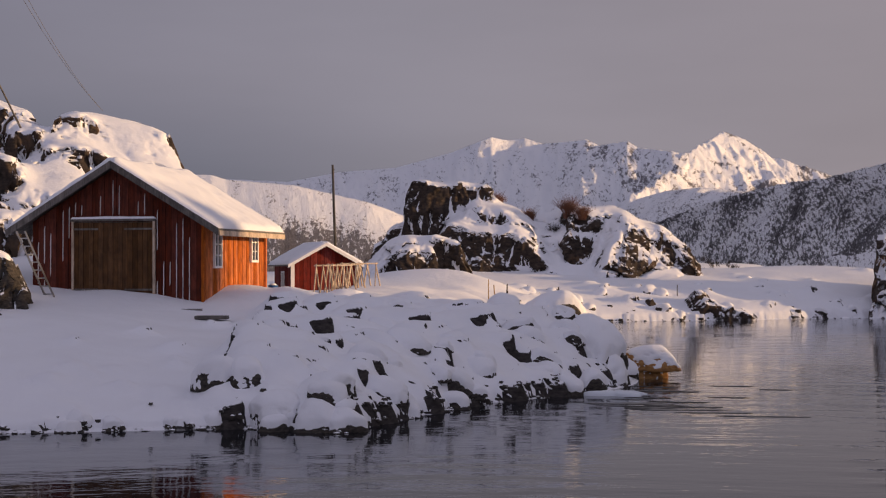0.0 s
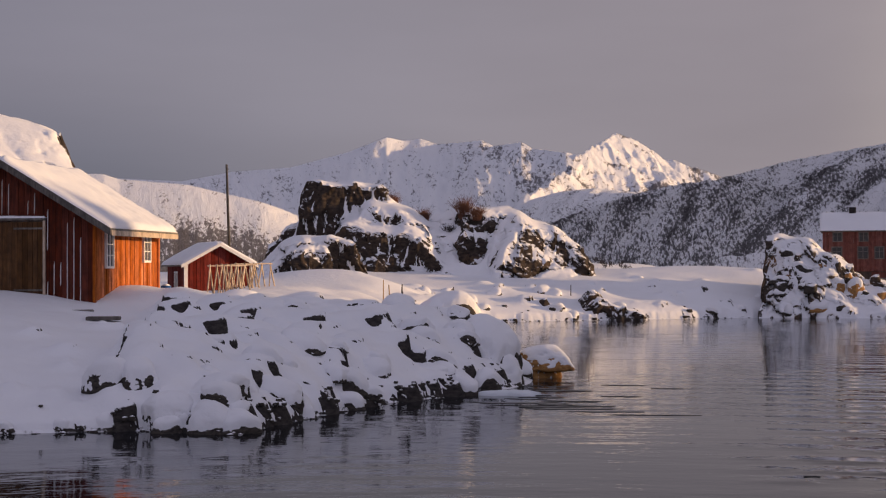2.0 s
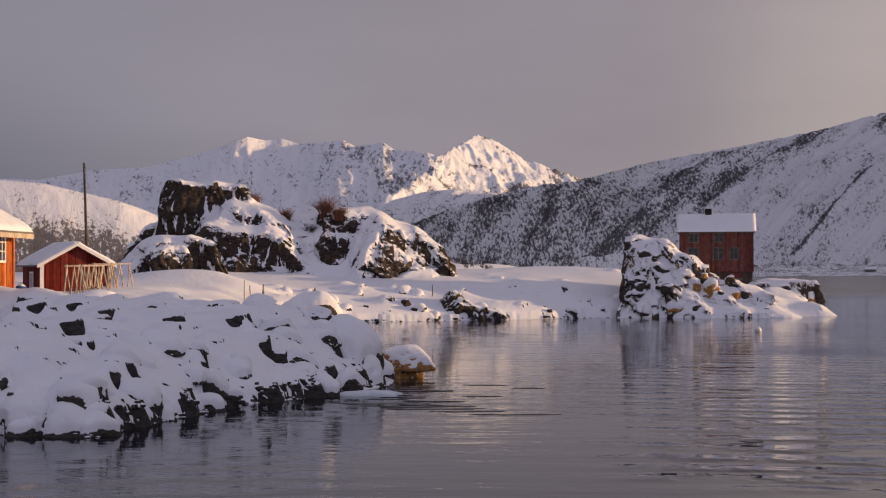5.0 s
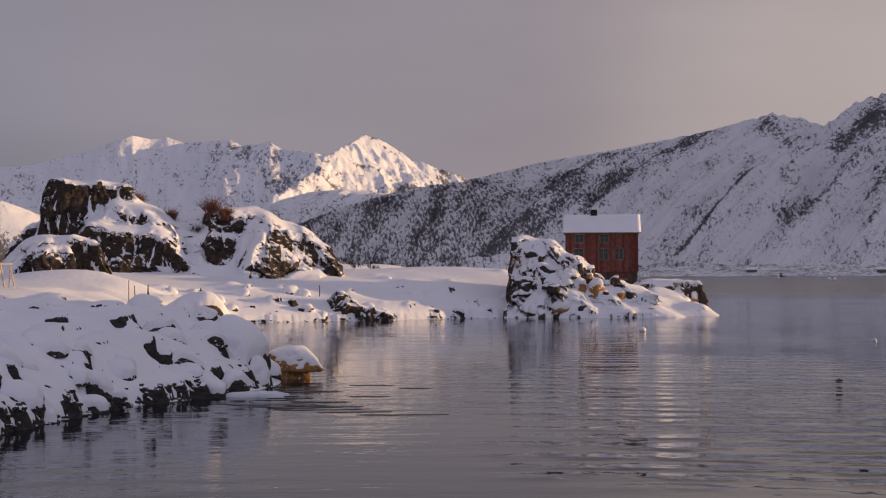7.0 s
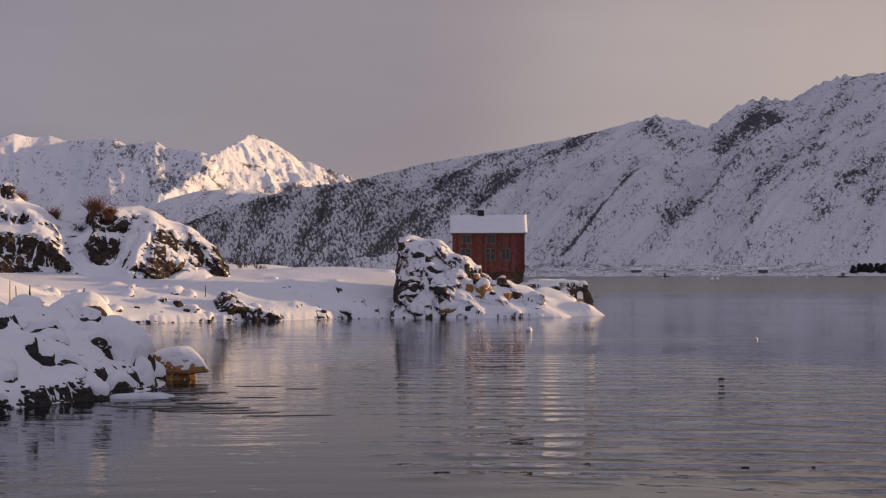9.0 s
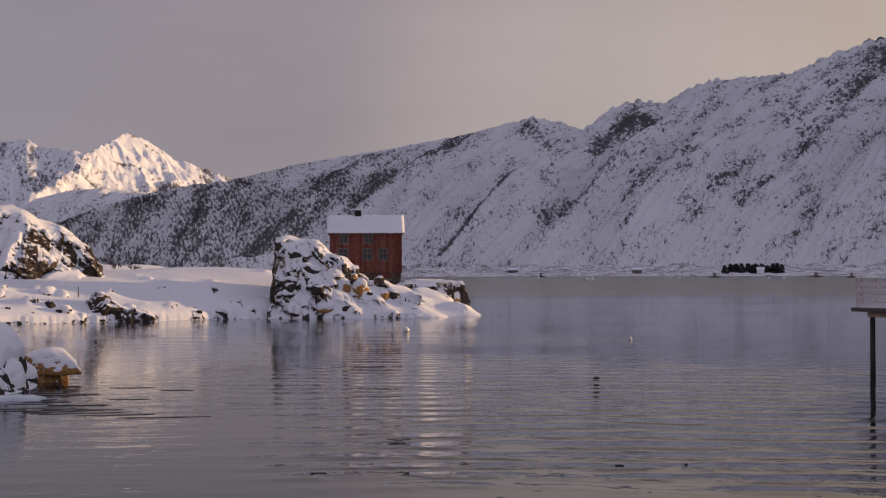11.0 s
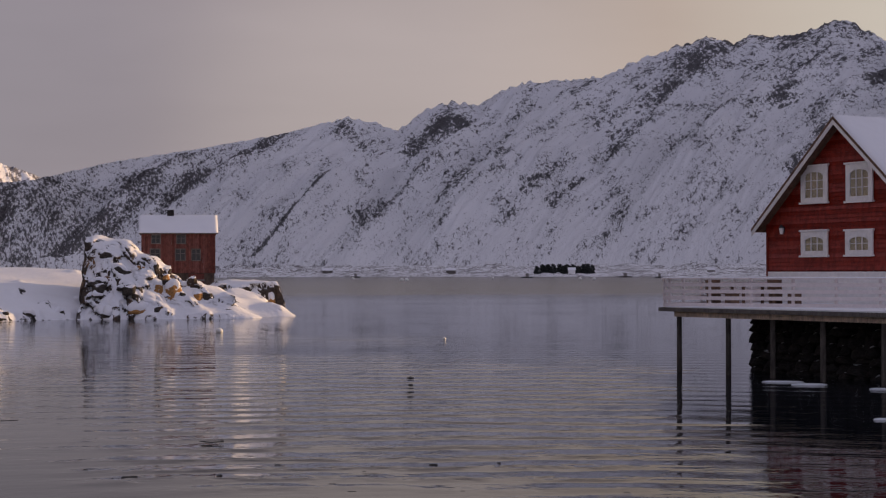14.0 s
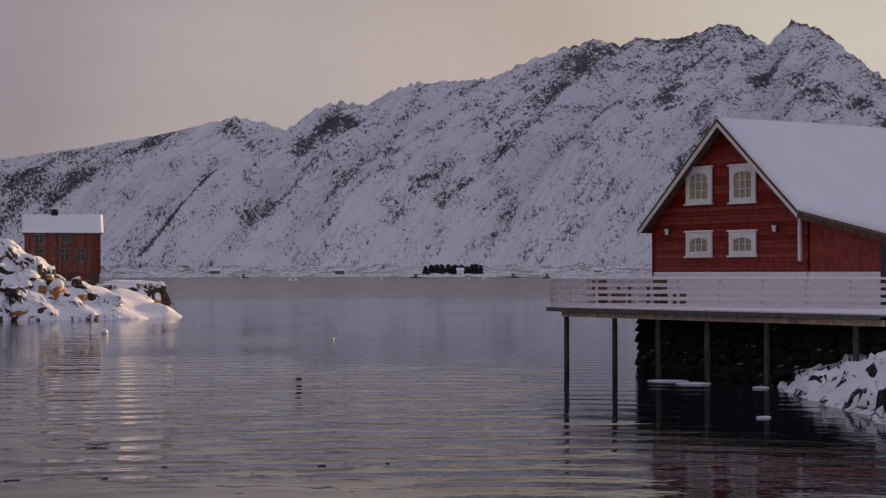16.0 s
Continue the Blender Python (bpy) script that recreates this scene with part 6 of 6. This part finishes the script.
def build_quay_wall():
    """Dry stone wall under the house."""
    root = thing("stone_foundation", Matrix.Translation((33.6, 42.2, -0.4)), "dark dry-stone foundation wall under the deck", "wall", kind="structure")
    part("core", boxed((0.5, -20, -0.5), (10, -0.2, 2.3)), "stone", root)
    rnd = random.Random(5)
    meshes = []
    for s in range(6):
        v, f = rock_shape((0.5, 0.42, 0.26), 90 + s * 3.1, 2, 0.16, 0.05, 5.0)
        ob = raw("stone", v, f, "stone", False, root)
        meshes.append(ob)
    z, k = 0.0, 0
    while z < 2.3:
        h = rnd.uniform(0.20, 0.36)
        y = rnd.uniform(0, 0.3)
        while y > -15.5:
            w = rnd.uniform(0.35, 0.8)
            if k < 6:
                ob = meshes[k]
            else:
                ob = new("stone", meshes[k % 6].data)
                ob.parent = root
            ob.matrix_basis = Matrix.Translation((0.45 + rnd.uniform(-0.12, 0.12) - (2.3 - z) * 0.05, y - w / 2, z + h / 2)) @ pose(0, 0, 0, rnd.uniform(-14, 14), rnd.uniform(-10, 10), rnd.uniform(-20, 20)) @ Matrix.Diagonal((0.8, w / 0.80, h / 0.46, 1))
            y -= w
            k += 1
        z += h * 0.92


build_quay_wall()


def build_right_shore():
    """Snowy bank below the house."""
    x, y = np.meshgrid(np.arange(22, 48, 0.09), np.arange(20, 40, 0.09), indexing="ij")
    edge = 31.8 + (34.2 - y) * -0.62
    d = x - edge - 0.45 + 0.5 * fbm(x * 0.5, y * 0.5, None, 3)
    z = np.where(d > 0, 1.75 * (1 - np.exp(-np.maximum(d, 0) / 4.0)), 0.4 * d) * sstep(36.5, 30.0, y) - 0.5 * sstep(33, 35.6, y)
    z = z + sstep(-0.2, 0.6, d) * (0.25 * fbm(x * 0.9, y * 0.9, None, 4) + 0.55 * blocks(x, y, 0.8, 4.0) + 0.32 * blocks(x, y, 0.4, 6.0))
    lay = snow_over(z, 0.09, 0.09, 0.08, 0.08, 0.16, (0.8, 1.5), 4.0, (x, y)) - 0.5 * sstep(0.16, 0.0, z)
    for name, h, keep, mat, label in (("ground_bank", z, z > -0.4, "bank", "dark rock bank below the red house"), ("ground_bank_snow", lay, (lay > z) & (z > -0.1), "snow", "snow on the rock bank below the red house")):
        v, f = compact(np.stack([x, y, h], -1).reshape(-1, 3), grid_faces(*x.shape, keep))
        tagged(raw(name, v, f, mat), label, "ground", kind="structure")


build_right_shore()


# ---------------------------------------------------------------- poles, wires, racks, clutter
def build_pole():
    p = polar(-3.78, 82, 2.2)
    root = thing("utility_pole", Matrix.Translation(p), "grey weathered wooden pole standing in the snow", "pole")
    bm = bmesh.new()
    rod(bm, (0, 0, -0.5), (-0.22, 0, 6.55), 0.085, 0.055, 10)
    part("shaft", bm, "post_wood", root, "", True)
    bm = bmesh.new()
    rod(bm, (-0.25, 0, 6.3), (-0.12, 0, 6.3), 0.03, 0.03, 6)
    part("peg", bm, "dark_metal", root)


build_pole()


def build_racks():
    """Drying racks: trestles of pale poles with cross bars."""
    rnd = random.Random(3)
    for k, (a0, a1, r, top, n) in enumerate(((-4.52, -3.3, 73.0, 1.62, 6), (-4.1, -2.95, 75.0, 1.66, 8), (-3.6, -2.4, 76.5, 1.72, 5))):
        p, q = polar(a0, r, 0), polar(a1, r + 0.8, 0)
        root = thing("drying_rack", Matrix.Translation((p.x, p.y, 1.95)), "rack of pale wooden poles, bound as trestles in the snow", "rack", "drying racks")
        d = q - p
        part("cross_bar", beam(bmesh.new(), (-0.1, 0, top), (d.x + 0.1, d.y, top + 0.02), 0.06, 0.06), "pale_wood", root)
        for i in range(n):
            t = i / (n - 1)
            x, y = d.x * t, d.y * t
            s = rnd.uniform(0.16, 0.42)
            part("leg", beam(bmesh.new(), (x - s * rnd.uniform(0.1, 1.2), y - 0.35, -0.3), (x + 0.02, y, top + 0.06), 0.045, 0.045), "pale_wood", root)
            part("leg", beam(bmesh.new(), (x + s, y + 0.35, -0.3), (x - 0.02, y + 0.03, top + 0.06), 0.05, 0.05), "pale_wood", root)


build_racks()


def build_ladder():
    a, b = polar(-13.62, 47.6, 2.3), polar(-14.75, 48.4, 4.5)
    root = thing("ladder", Matrix.Translation(a), "snow-dusted aluminium ladder leaning against the barn", "ladder")
    d = b - a
    side = Vector((0.2, -0.12, 0.0)).normalized() * 0.17
    for s in (-1, 1):
        part("rail", beam(bmesh.new(), side * s - d * 0.02, d + side * s, 0.05, 0.03), "metal", root)
    for i in range(9):
        c = d * ((i + 0.6) / 9.5)
        bm = bmesh.new()
        rod(bm, c - side, c + side, 0.018, 0.018, 6)
        part("rung", bm, "metal", root)


build_ladder()


def wire(name, pts, r, label, mat="dark_metal"):
    cu = bpy.data.curves.new(name, "CURVE")
    cu.dimensions, cu.bevel_depth = "3D", r
    s = cu.splines.new("POLY")
    s.points.add(len(pts) - 1)
    for q, p in zip(s.points, pts):
        q.co = (*p, 1)
    cu.materials.append(M[mat])
    return tagged(new(name, cu), label, "wire")


for off in (0.0, 0.28):
    a, b = polar(-11.98, 74.0, 10.6), polar(-16.4 + off, 46, 13.4)
    wire("power_line", [a.lerp(b, t) - Vector((0, 0, 1.0 * 4 * t * (1 - t) * 0.5)) for t in np.linspace(0, 1, 20)], 0.007, "thin dark overhead line over the rocks", "grey_wood")


def top_of(ob, az, r, reach=0.5):
    """The height of a rock's surface near a place."""
    co = np.empty(len(ob.data.vertices) * 3)
    ob.data.vertices.foreach_get("co", co)
    co = co.reshape(-1, 3)
    p = polar(az, r)
    near = np.hypot(co[:, 0] - p.x, co[:, 1] - p.y) < reach
    return float(np.median(co[near, 2])) if near.any() else 3.0


def twig_lines(rnd, at, height, width, n, thick=0.016):
    """Thin forking twigs that fan out from a stool: start, end, two radii."""
    out = []
    for i in range(n):
        a, lean = rnd.uniform(0, 6.28), rnd.uniform(0.05, 1.0)
        w = Vector((math.cos(a) * lean * width / height, math.sin(a) * lean * width / height, 1)).normalized()
        ln = height * rnd.uniform(0.45, 0.8)
        b0 = at + Vector((rnd.uniform(-0.3, 0.3) * width, rnd.uniform(-0.3, 0.3) * width, -0.2))
        mid = b0 + w * ln * 0.5
        out.append((*b0, *mid, thick, thick * 0.7))
        for j in range(5):
            e = mid + (w + Vector((rnd.uniform(-0.8, 0.8), rnd.uniform(-0.8, 0.8), rnd.uniform(-0.2, 0.3)))).normalized() * ln * rnd.uniform(0.3, 0.7)
            out.append((*mid, *e, thick * 0.6, thick * 0.3))
    return out


def twig_mesh(name, lines, mat, parent=None):
    """Three-sided tapered twigs as one mesh."""
    q = np.array(lines)
    a, b, ra, rb = q[:, 0:3], q[:, 3:6], q[:, 6:7], q[:, 7:8]
    d = b - a
    d /= np.linalg.norm(d, axis=1)[:, None] + 1e-9
    u = np.cross(d, [0.3, 0.9, 0.1])
    u /= np.linalg.norm(u, axis=1)[:, None] + 1e-9
    w = np.cross(d, u)
    rings = [p + r * (math.cos(t) * u + math.sin(t) * w) for p, r in ((a, ra), (b, rb)) for t in (0.0, 2.094, 4.189)]
    verts = np.stack(rings, 1).reshape(-1, 3)
    base = np.arange(len(q))[:, None] * 6
    faces = np.concatenate([base + np.array([i, (i + 1) % 3, 3 + (i + 1) % 3, 3 + i]) for i in range(3)])
    return raw(name, verts, faces, mat, True, parent)


def shrub(az, r, height, width, seed, label, n=70, mat="twig"):
    """A bare bush on the rock hill."""
    root = thing("shrub", Matrix.Translation(polar(az, r, top_of(HILL, az, r) - 0.05)), label, "shrub", "bare shrubs")
    twig_mesh("crown", twig_lines(random.Random(seed), Vector((0, 0, 0)), height, width, n), mat, root)


shrub(4.5, 121.5, 2.3, 1.25, 1, "bare red-brown birch shrub on the rocks", 100)
shrub(4.95, 121.0, 1.5, 1.0, 4, "bare red-brown shrub on the rocks", 80)
shrub(3.1, 122.5, 1.7, 0.9, 2, "bare grey-brown shrub on the rocks", 80)
shrub(2.0, 123.5, 1.5, 1.0, 3, "bare red-brown shrub on the rocks", 70)
shrub(4.0, 121.5, 1.3, 1.1, 6, "bare dark shrub on the rocks", 60, "dark_twig")


def thicket():
    """Bare scrub along the back of the flat, too thick to count."""
    rnd = random.Random(31)
    spots = [(rnd.uniform(8.6, 15.2), rnd.uniform(200, 330), 0.05, 5) for i in range(150)] + [(rnd.uniform(-5.5, -1.5), rnd.uniform(105, 190), 0.035, 6) for i in range(70)]
    at = [polar(a, r) for a, r, _, _ in spots]
    zs = land_height(np.array([p.x for p in at]), np.array([p.y for p in at]))
    lines = []
    for p, z, (_, _, thick, n) in zip(at, zs, spots):
        lines += twig_lines(rnd, Vector((p.x, p.y, float(z))), rnd.uniform(0.8, 2.3), rnd.uniform(0.8, 1.8), n, thick)
    tagged(twig_mesh("thicket", lines, "dark_twig"), "bare grey birch scrub on the snowy flat", "scrub", kind="stuff")


thicket()


def shore_stones():
    """Small dark stones along the water's edge."""
    rs = np.random.RandomState(17)
    shapes = [rock_shape((1, 0.8, 0.6), 200 + i * 1.9, 1, 0.2, 0.0, 7.0) for i in range(8)]
    verts, faces, n = [], [], 0
    for count, x0, x1, y0, y1, lim, k0, k1 in ((380, -12, 6, 32.4, 53, 0.8, 0.03, 0.11), (300, 3, 51, 56, 134, 5.0, 0.06, 0.24)):
        x, y = rs.uniform(x0, x1, 30000), rs.uniform(y0, y1, 30000)
        sd = shore_distance(x, y, COAST)
        ok = np.nonzero((sd > -0.15) & (sd < lim) & (rs.uniform(0, 1, 30000) < np.exp(-np.maximum(sd, 0) / (lim * 0.4))))[0][:count]
        z = land_height(x[ok], y[ok])
        for j, i in enumerate(ok):
            v, f = shapes[j % 8]
            k, a = rs.uniform(k0, k1), rs.uniform(0, 6.28)
            c, s = math.cos(a), math.sin(a)
            verts.append(np.stack([x[i] + k * (v[:, 0] * c - v[:, 1] * s), y[i] + k * (v[:, 0] * s + v[:, 1] * c), z[j] + k * (v[:, 2] + 0.25)], -1))
            faces.append(f + n)
            n += len(v)
    tagged(raw("shore_stones", np.concatenate(verts), np.concatenate(faces), "boulder", False), "small dark wet stones along the waterline", "stones", kind="stuff")


shore_stones()


def stake(az, r, z, h, lean=0.0, rad=0.03, mat="grass"):
    root = thing("stake", Matrix.Translation(polar(az, r, z)), "old wooden stake sticking out of the snow", "stake", "stakes in the snow")
    bm = bmesh.new()
    rod(bm, (0, 0, -0.4), (lean, 0, h), rad, rad * 0.7, 6)
    part("shaft", bm, mat, root)


for a, r, h, ln in ((1.62, 78, 0.75, 0.0), (1.85, 77, 0.5, -0.05), (2.25, 70, 0.6, 0.05), (3.95, 66, 0.5, 0.2), (2.3, 62, 0.4, 0.0), (8.3, 100, 0.3, 0.0)):
    stake(a, r, 2.15, h, ln, 0.035, "grass" if a < 2 else "dark_twig")


def plank_at(az, r, z, size, turn, label, mat="grey_wood"):
    root = thing("plank", Matrix.Translation(polar(az, r, z)) @ pose(0, 0, 0, 0, 0, turn), label, "plank", "loose planks")
    part("board", boxed((-size[0] / 2, -size[1] / 2, 0), (size[0] / 2, size[1] / 2, size[2]), 0.01), mat, root)


plank_at(-8.2, 45.2, 1.98, (0.9, 0.5, 0.10), 0, "grey plank half buried in snow")
plank_at(-8.9, 46.8, 2.12, (0.6, 0.4, 0.12), 10, "grey plank half buried in snow")
plank_at(-15.5, 39.5, 1.0, (0.5, 0.3, 0.06), 20, "weathered brown plank in the snow", "pale_wood")

can = thing("barrel", Matrix.Translation(polar(-6.05, 53.5, 2.25)), "small blue plastic barrel dusted with snow", "barrel")
bm = bmesh.new()
rod(bm, (0, 0, 0), (0, 0, 0.6), 0.17, 0.17, 14)
part("drum", bm, "blue", can, "", True)
bm = bmesh.new()
rod(bm, (0, 0, 0.6), (0, 0, 0.66), 0.15, 0.08, 14)
part("snow_cap", bm, "snow", can, "", True)


def broken_rocks():
    """Loose dark and ochre rocks on the flanks of the jagged point, sunlight put into the ochre."""
    rs = np.random.RandomState(83)
    for i in range(30):
        a, r = rs.uniform(14.7, 20.8), rs.uniform(113.4, 117.0)
        k = rs.uniform(0.22, 0.55)
        p = polar(a, r)
        z = top_of(POINT_ROCK, a, r)
        if z > 0.05:
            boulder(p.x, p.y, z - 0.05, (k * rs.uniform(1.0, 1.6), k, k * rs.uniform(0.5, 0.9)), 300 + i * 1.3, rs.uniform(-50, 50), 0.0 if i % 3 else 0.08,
                    "sunlit_rock" if a > 17 and i % 2 else "boulder", "ochre rock on the point, low sunlight put into its colour" if a > 17 and i % 2 else "dark broken rock on the snowy point", 3)


broken_rocks()


# ---------------------------------------------------------------- on the water
def buoy(az, r, rad, mat, label, flat=0.9):
    root = thing("buoy", Matrix.Translation(polar(az, r, 0.0)), label, "buoy")
    bm = bmesh.new()
    bmesh.ops.create_uvsphere(bm, u_segments=20, v_segments=12, radius=rad, matrix=Matrix.Translation((0, 0, rad * 0.45)) @ Matrix.Diagonal((1, 1, flat, 1)))
    part("float", bm, mat, root, "", True)
    bm = bmesh.new()
    rod(bm, (0, 0, rad * flat * 1.2), (0, 0, rad * (flat + 0.65)), rad * 0.22, rad * 0.18, 8)
    part("eyelet", bm, mat, root)


buoy(19.78, 88, 0.19, "buoy_white", "round white mooring buoy floating on the water")
buoy(26.55, 49.0, 0.11, "buoy_dark", "small dark mooring buoy floating on the water", 0.35)
buoy(27.75, 78, 0.085, "buoy_white", "small pale float on the water")


def floe(az, r, size, turn=0.0, label="thin snowy ice floe on the water", mat="ice", h=0.05, seed=0.0):
    n = 40
    t = np.linspace(0, 2 * math.pi, n, endpoint=False)
    rr = 1 + 1.3 * fbm(np.cos(t) * 1.6 + seed, np.sin(t) * 1.6, None, 4)
    bm = bmesh.new()
    ring = lambda k, z: [bm.verts.new((size[0] * k * rr[i] * math.cos(t[i]), size[1] * k * rr[i] * math.sin(t[i]), z)) for i in range(n)]
    a, b, c = ring(1, -0.03), ring(0.97, h * 0.6), ring(0.7, h)
    for p, q in ((a, b), (b, c)):
        for i in range(n):
            bm.faces.new((p[i], p[(i + 1) % n], q[(i + 1) % n], q[i]))
    bm.faces.new(c)
    root = part("ice_floe" if mat == "ice" else "seaweed", bm, mat, None, label, True)
    root.matrix_world = Matrix.Translation(polar(az, r)) @ pose(0, 0, 0, 0, 0, turn - az)
    return tagged(root, label, "ice" if mat == "ice" else "seaweed", "floating ice" if mat == "ice" else "floating seaweed")


floe(6.05, 42.8, (0.75, 0.5), seed=1.0, h=0.12)
for i, (a, r, w) in enumerate(((39.6, 48.6, 0.45), (40.6, 47.6, 0.5), (42.9, 46.2, 0.25), (43.0, 36.8, 0.15), (45.2, 44.0, 0.5))):
    floe(a, r, (w * 0.95, w * 0.22), 8 * i, seed=i * 2.0, h=0.045)
for i, (a, r, w, d) in enumerate(((11.1, 37.0, 0.75, 0.16), (9.6, 37.8, 0.6, 0.12), (19.6, 31.6, 0.20, 0.13), (8.0, 38.5, 0.9, 0.2), (6.8, 40.2, 0.9, 0.3), (7.6, 40.0, 0.5, 0.15), (16.6, 26.4, 0.12, 0.05), (9.2, 39.3, 0.4, 0.1))):
    floe(a, r, (w, d), 0, "dark seaweed and imitated ripple strips on the water", "weed", 0.012, i * 3.0)


def weed_and_ripple_strips():
    """Dark weed drifting off the tip of the shore, there also imitating dark ripples, and in the open water."""
    rs = np.random.RandomState(44)
    # dark strips off the tip stand in for dark ripples too
    for i in range(22):
        a, r = 6.6 + rs.exponential(1.1), rs.uniform(38.5, 47)
        floe(a, r, (rs.uniform(0.15, 0.7), rs.uniform(0.04, 0.12)), rs.uniform(-8, 8), "dark seaweed and imitated ripple strips on the water", "weed", 0.015, 50.0 + i)
    for i in range(18):
        a, r = rs.normal(27.5, 3.0), rs.uniform(23.5, 28.5)
        floe(a, r, (0.02 + 0.08 * rs.uniform(0, 1) ** 2, rs.uniform(0.008, 0.02)), rs.uniform(-8, 8), "small scrap of dark seaweed on the water", "weed", 0.005, 90.0 + i)


weed_and_ripple_strips()


def far_trees():
    """A dark clump of small spruces on the far strand."""
    rnd = random.Random(9)
    for i in range(26):
        a = 31.05 + 1.95 * i / 25 + rnd.uniform(-0.06, 0.06)
        h = rnd.uniform(4.5, 7.0) if i % 9 else 3.0
        root = thing("spruce_tree", Matrix.Translation(polar(a, 1010 + rnd.uniform(-8, 8), 1.4)), "small dark spruce in a clump on the far strand", "tree", "spruces on the far strand")
        bm = bmesh.new()
        rod(bm, (0, 0, -1), (0, 0, h * 0.4), 0.25, 0.2, 5)
        part("trunk", bm, "dark_twig", root)
        bm = bmesh.new()
        for k in range(60):
            z = h * rnd.uniform(0.0, 0.95)
            w = (h - z) * 0.42 + 0.9
            b = rnd.uniform(0, 6.28)
            c = Vector((math.cos(b) * w * rnd.uniform(0.1, 0.9), math.sin(b) * w * rnd.uniform(0.1, 0.9), z))
            bmesh.ops.create_icosphere(bm, subdivisions=1, radius=rnd.uniform(0.5, 1.0), matrix=Matrix.Translation(c) @ pose(0, 0, 0, rnd.uniform(0, 90), 0, rnd.uniform(0, 90)) @ Matrix.Diagonal((1, 1, 0.6, 1)))
        part("crown", bm, "spruce", root)


far_trees()


def far_things():
    """What lies on and by the water far off: floats, rafts, a few huts."""
    for a, r, rad in ((26.24, 560, 0.75), (26.42, 565, 0.75), (32.6, 640, 0.7), (33.1, 620, 0.7), (24.5, 700, 0.7), (29.5, 690, 0.6)):
        buoy(a, r, rad, "buoy_white", "round white float far out on the fjord")
    for a, r, w in ((30.72, 800, 3.0), (34.2, 850, 3.6), (35.4, 780, 2.2), (24.6, 880, 2.6)):
        root = thing("raft", Matrix.Translation(polar(a, r, 0)) @ pose(0, 0, 0, 0, 0, -a), "dark work raft moored far out on the fjord", "raft", "rafts on the fjord")
        part("hull", boxed((-w, -1, -0.3), (w, 1, 0.6), 0.15), "buoy_dark", root)
        part("cabin", boxed((-w * 0.3, -0.7, 0.6), (w * 0.25, 0.7, 2.2), 0.1), "concrete", root)
    for a, r, w, mat in ((32.3, 1000, 2.2, "white"), (37.2, 1015, 2.4, "concrete"), (28.0, 1015, 3.0, "grey_wood"), (23.6, 1010, 3.2, "grey_wood")):
        root = thing("hut", Matrix.Translation(polar(a, r, 2.2)) @ pose(0, 0, 0, 0, 0, -a), "small snow-roofed hut on the far strand", "hut", "huts on the far strand")
        part("wall", boxed((-w, -2, -1), (w, 2, 1.8)), mat, root)
        part("roof", prism(bmesh.new(), [(-w - 0.3, -2.4, 1.7), (-w - 0.3, 2.4, 1.7), (-w - 0.3, 0, 3.4)], (2 * w + 0.6, 0, 0)), "snow", root)


far_things()


def snag(az, r, z, label):
    """A dead crooked branch on the rock."""
    root = thing("dead_branch", Matrix.Translation(polar(az, r, z)), label, "branch")
    bm = bmesh.new()
    rod(bm, (0, 0, -0.3), (-0.25, 0, 1.0), 0.07, 0.06, 6)
    rod(bm, (-0.25, 0, 1.0), (-0.65, 0, 2.2), 0.06, 0.03, 6)
    rod(bm, (-0.45, 0, 1.6), (-0.95, 0, 1.9), 0.035, 0.02, 5)
    part("limb", bm, "dark_twig", root)


snag(-0.3, 120.6, top_of(HILL, -0.3, 120.6), "dead crooked branch leaning on the boulder")


def leaning_pole():
    p, q = polar(-14.75, 62, 9.0), polar(-15.6, 62, 10.6)
    root = thing("leaning_pole", Matrix.Translation(p), "thin grey pole leaning over the snowy rocks", "pole")
    bm = bmesh.new()
    rod(bm, (0, 0, -0.3), q - p, 0.04, 0.03, 6)
    part("shaft", bm, "grey_wood", root)


leaning_pole()
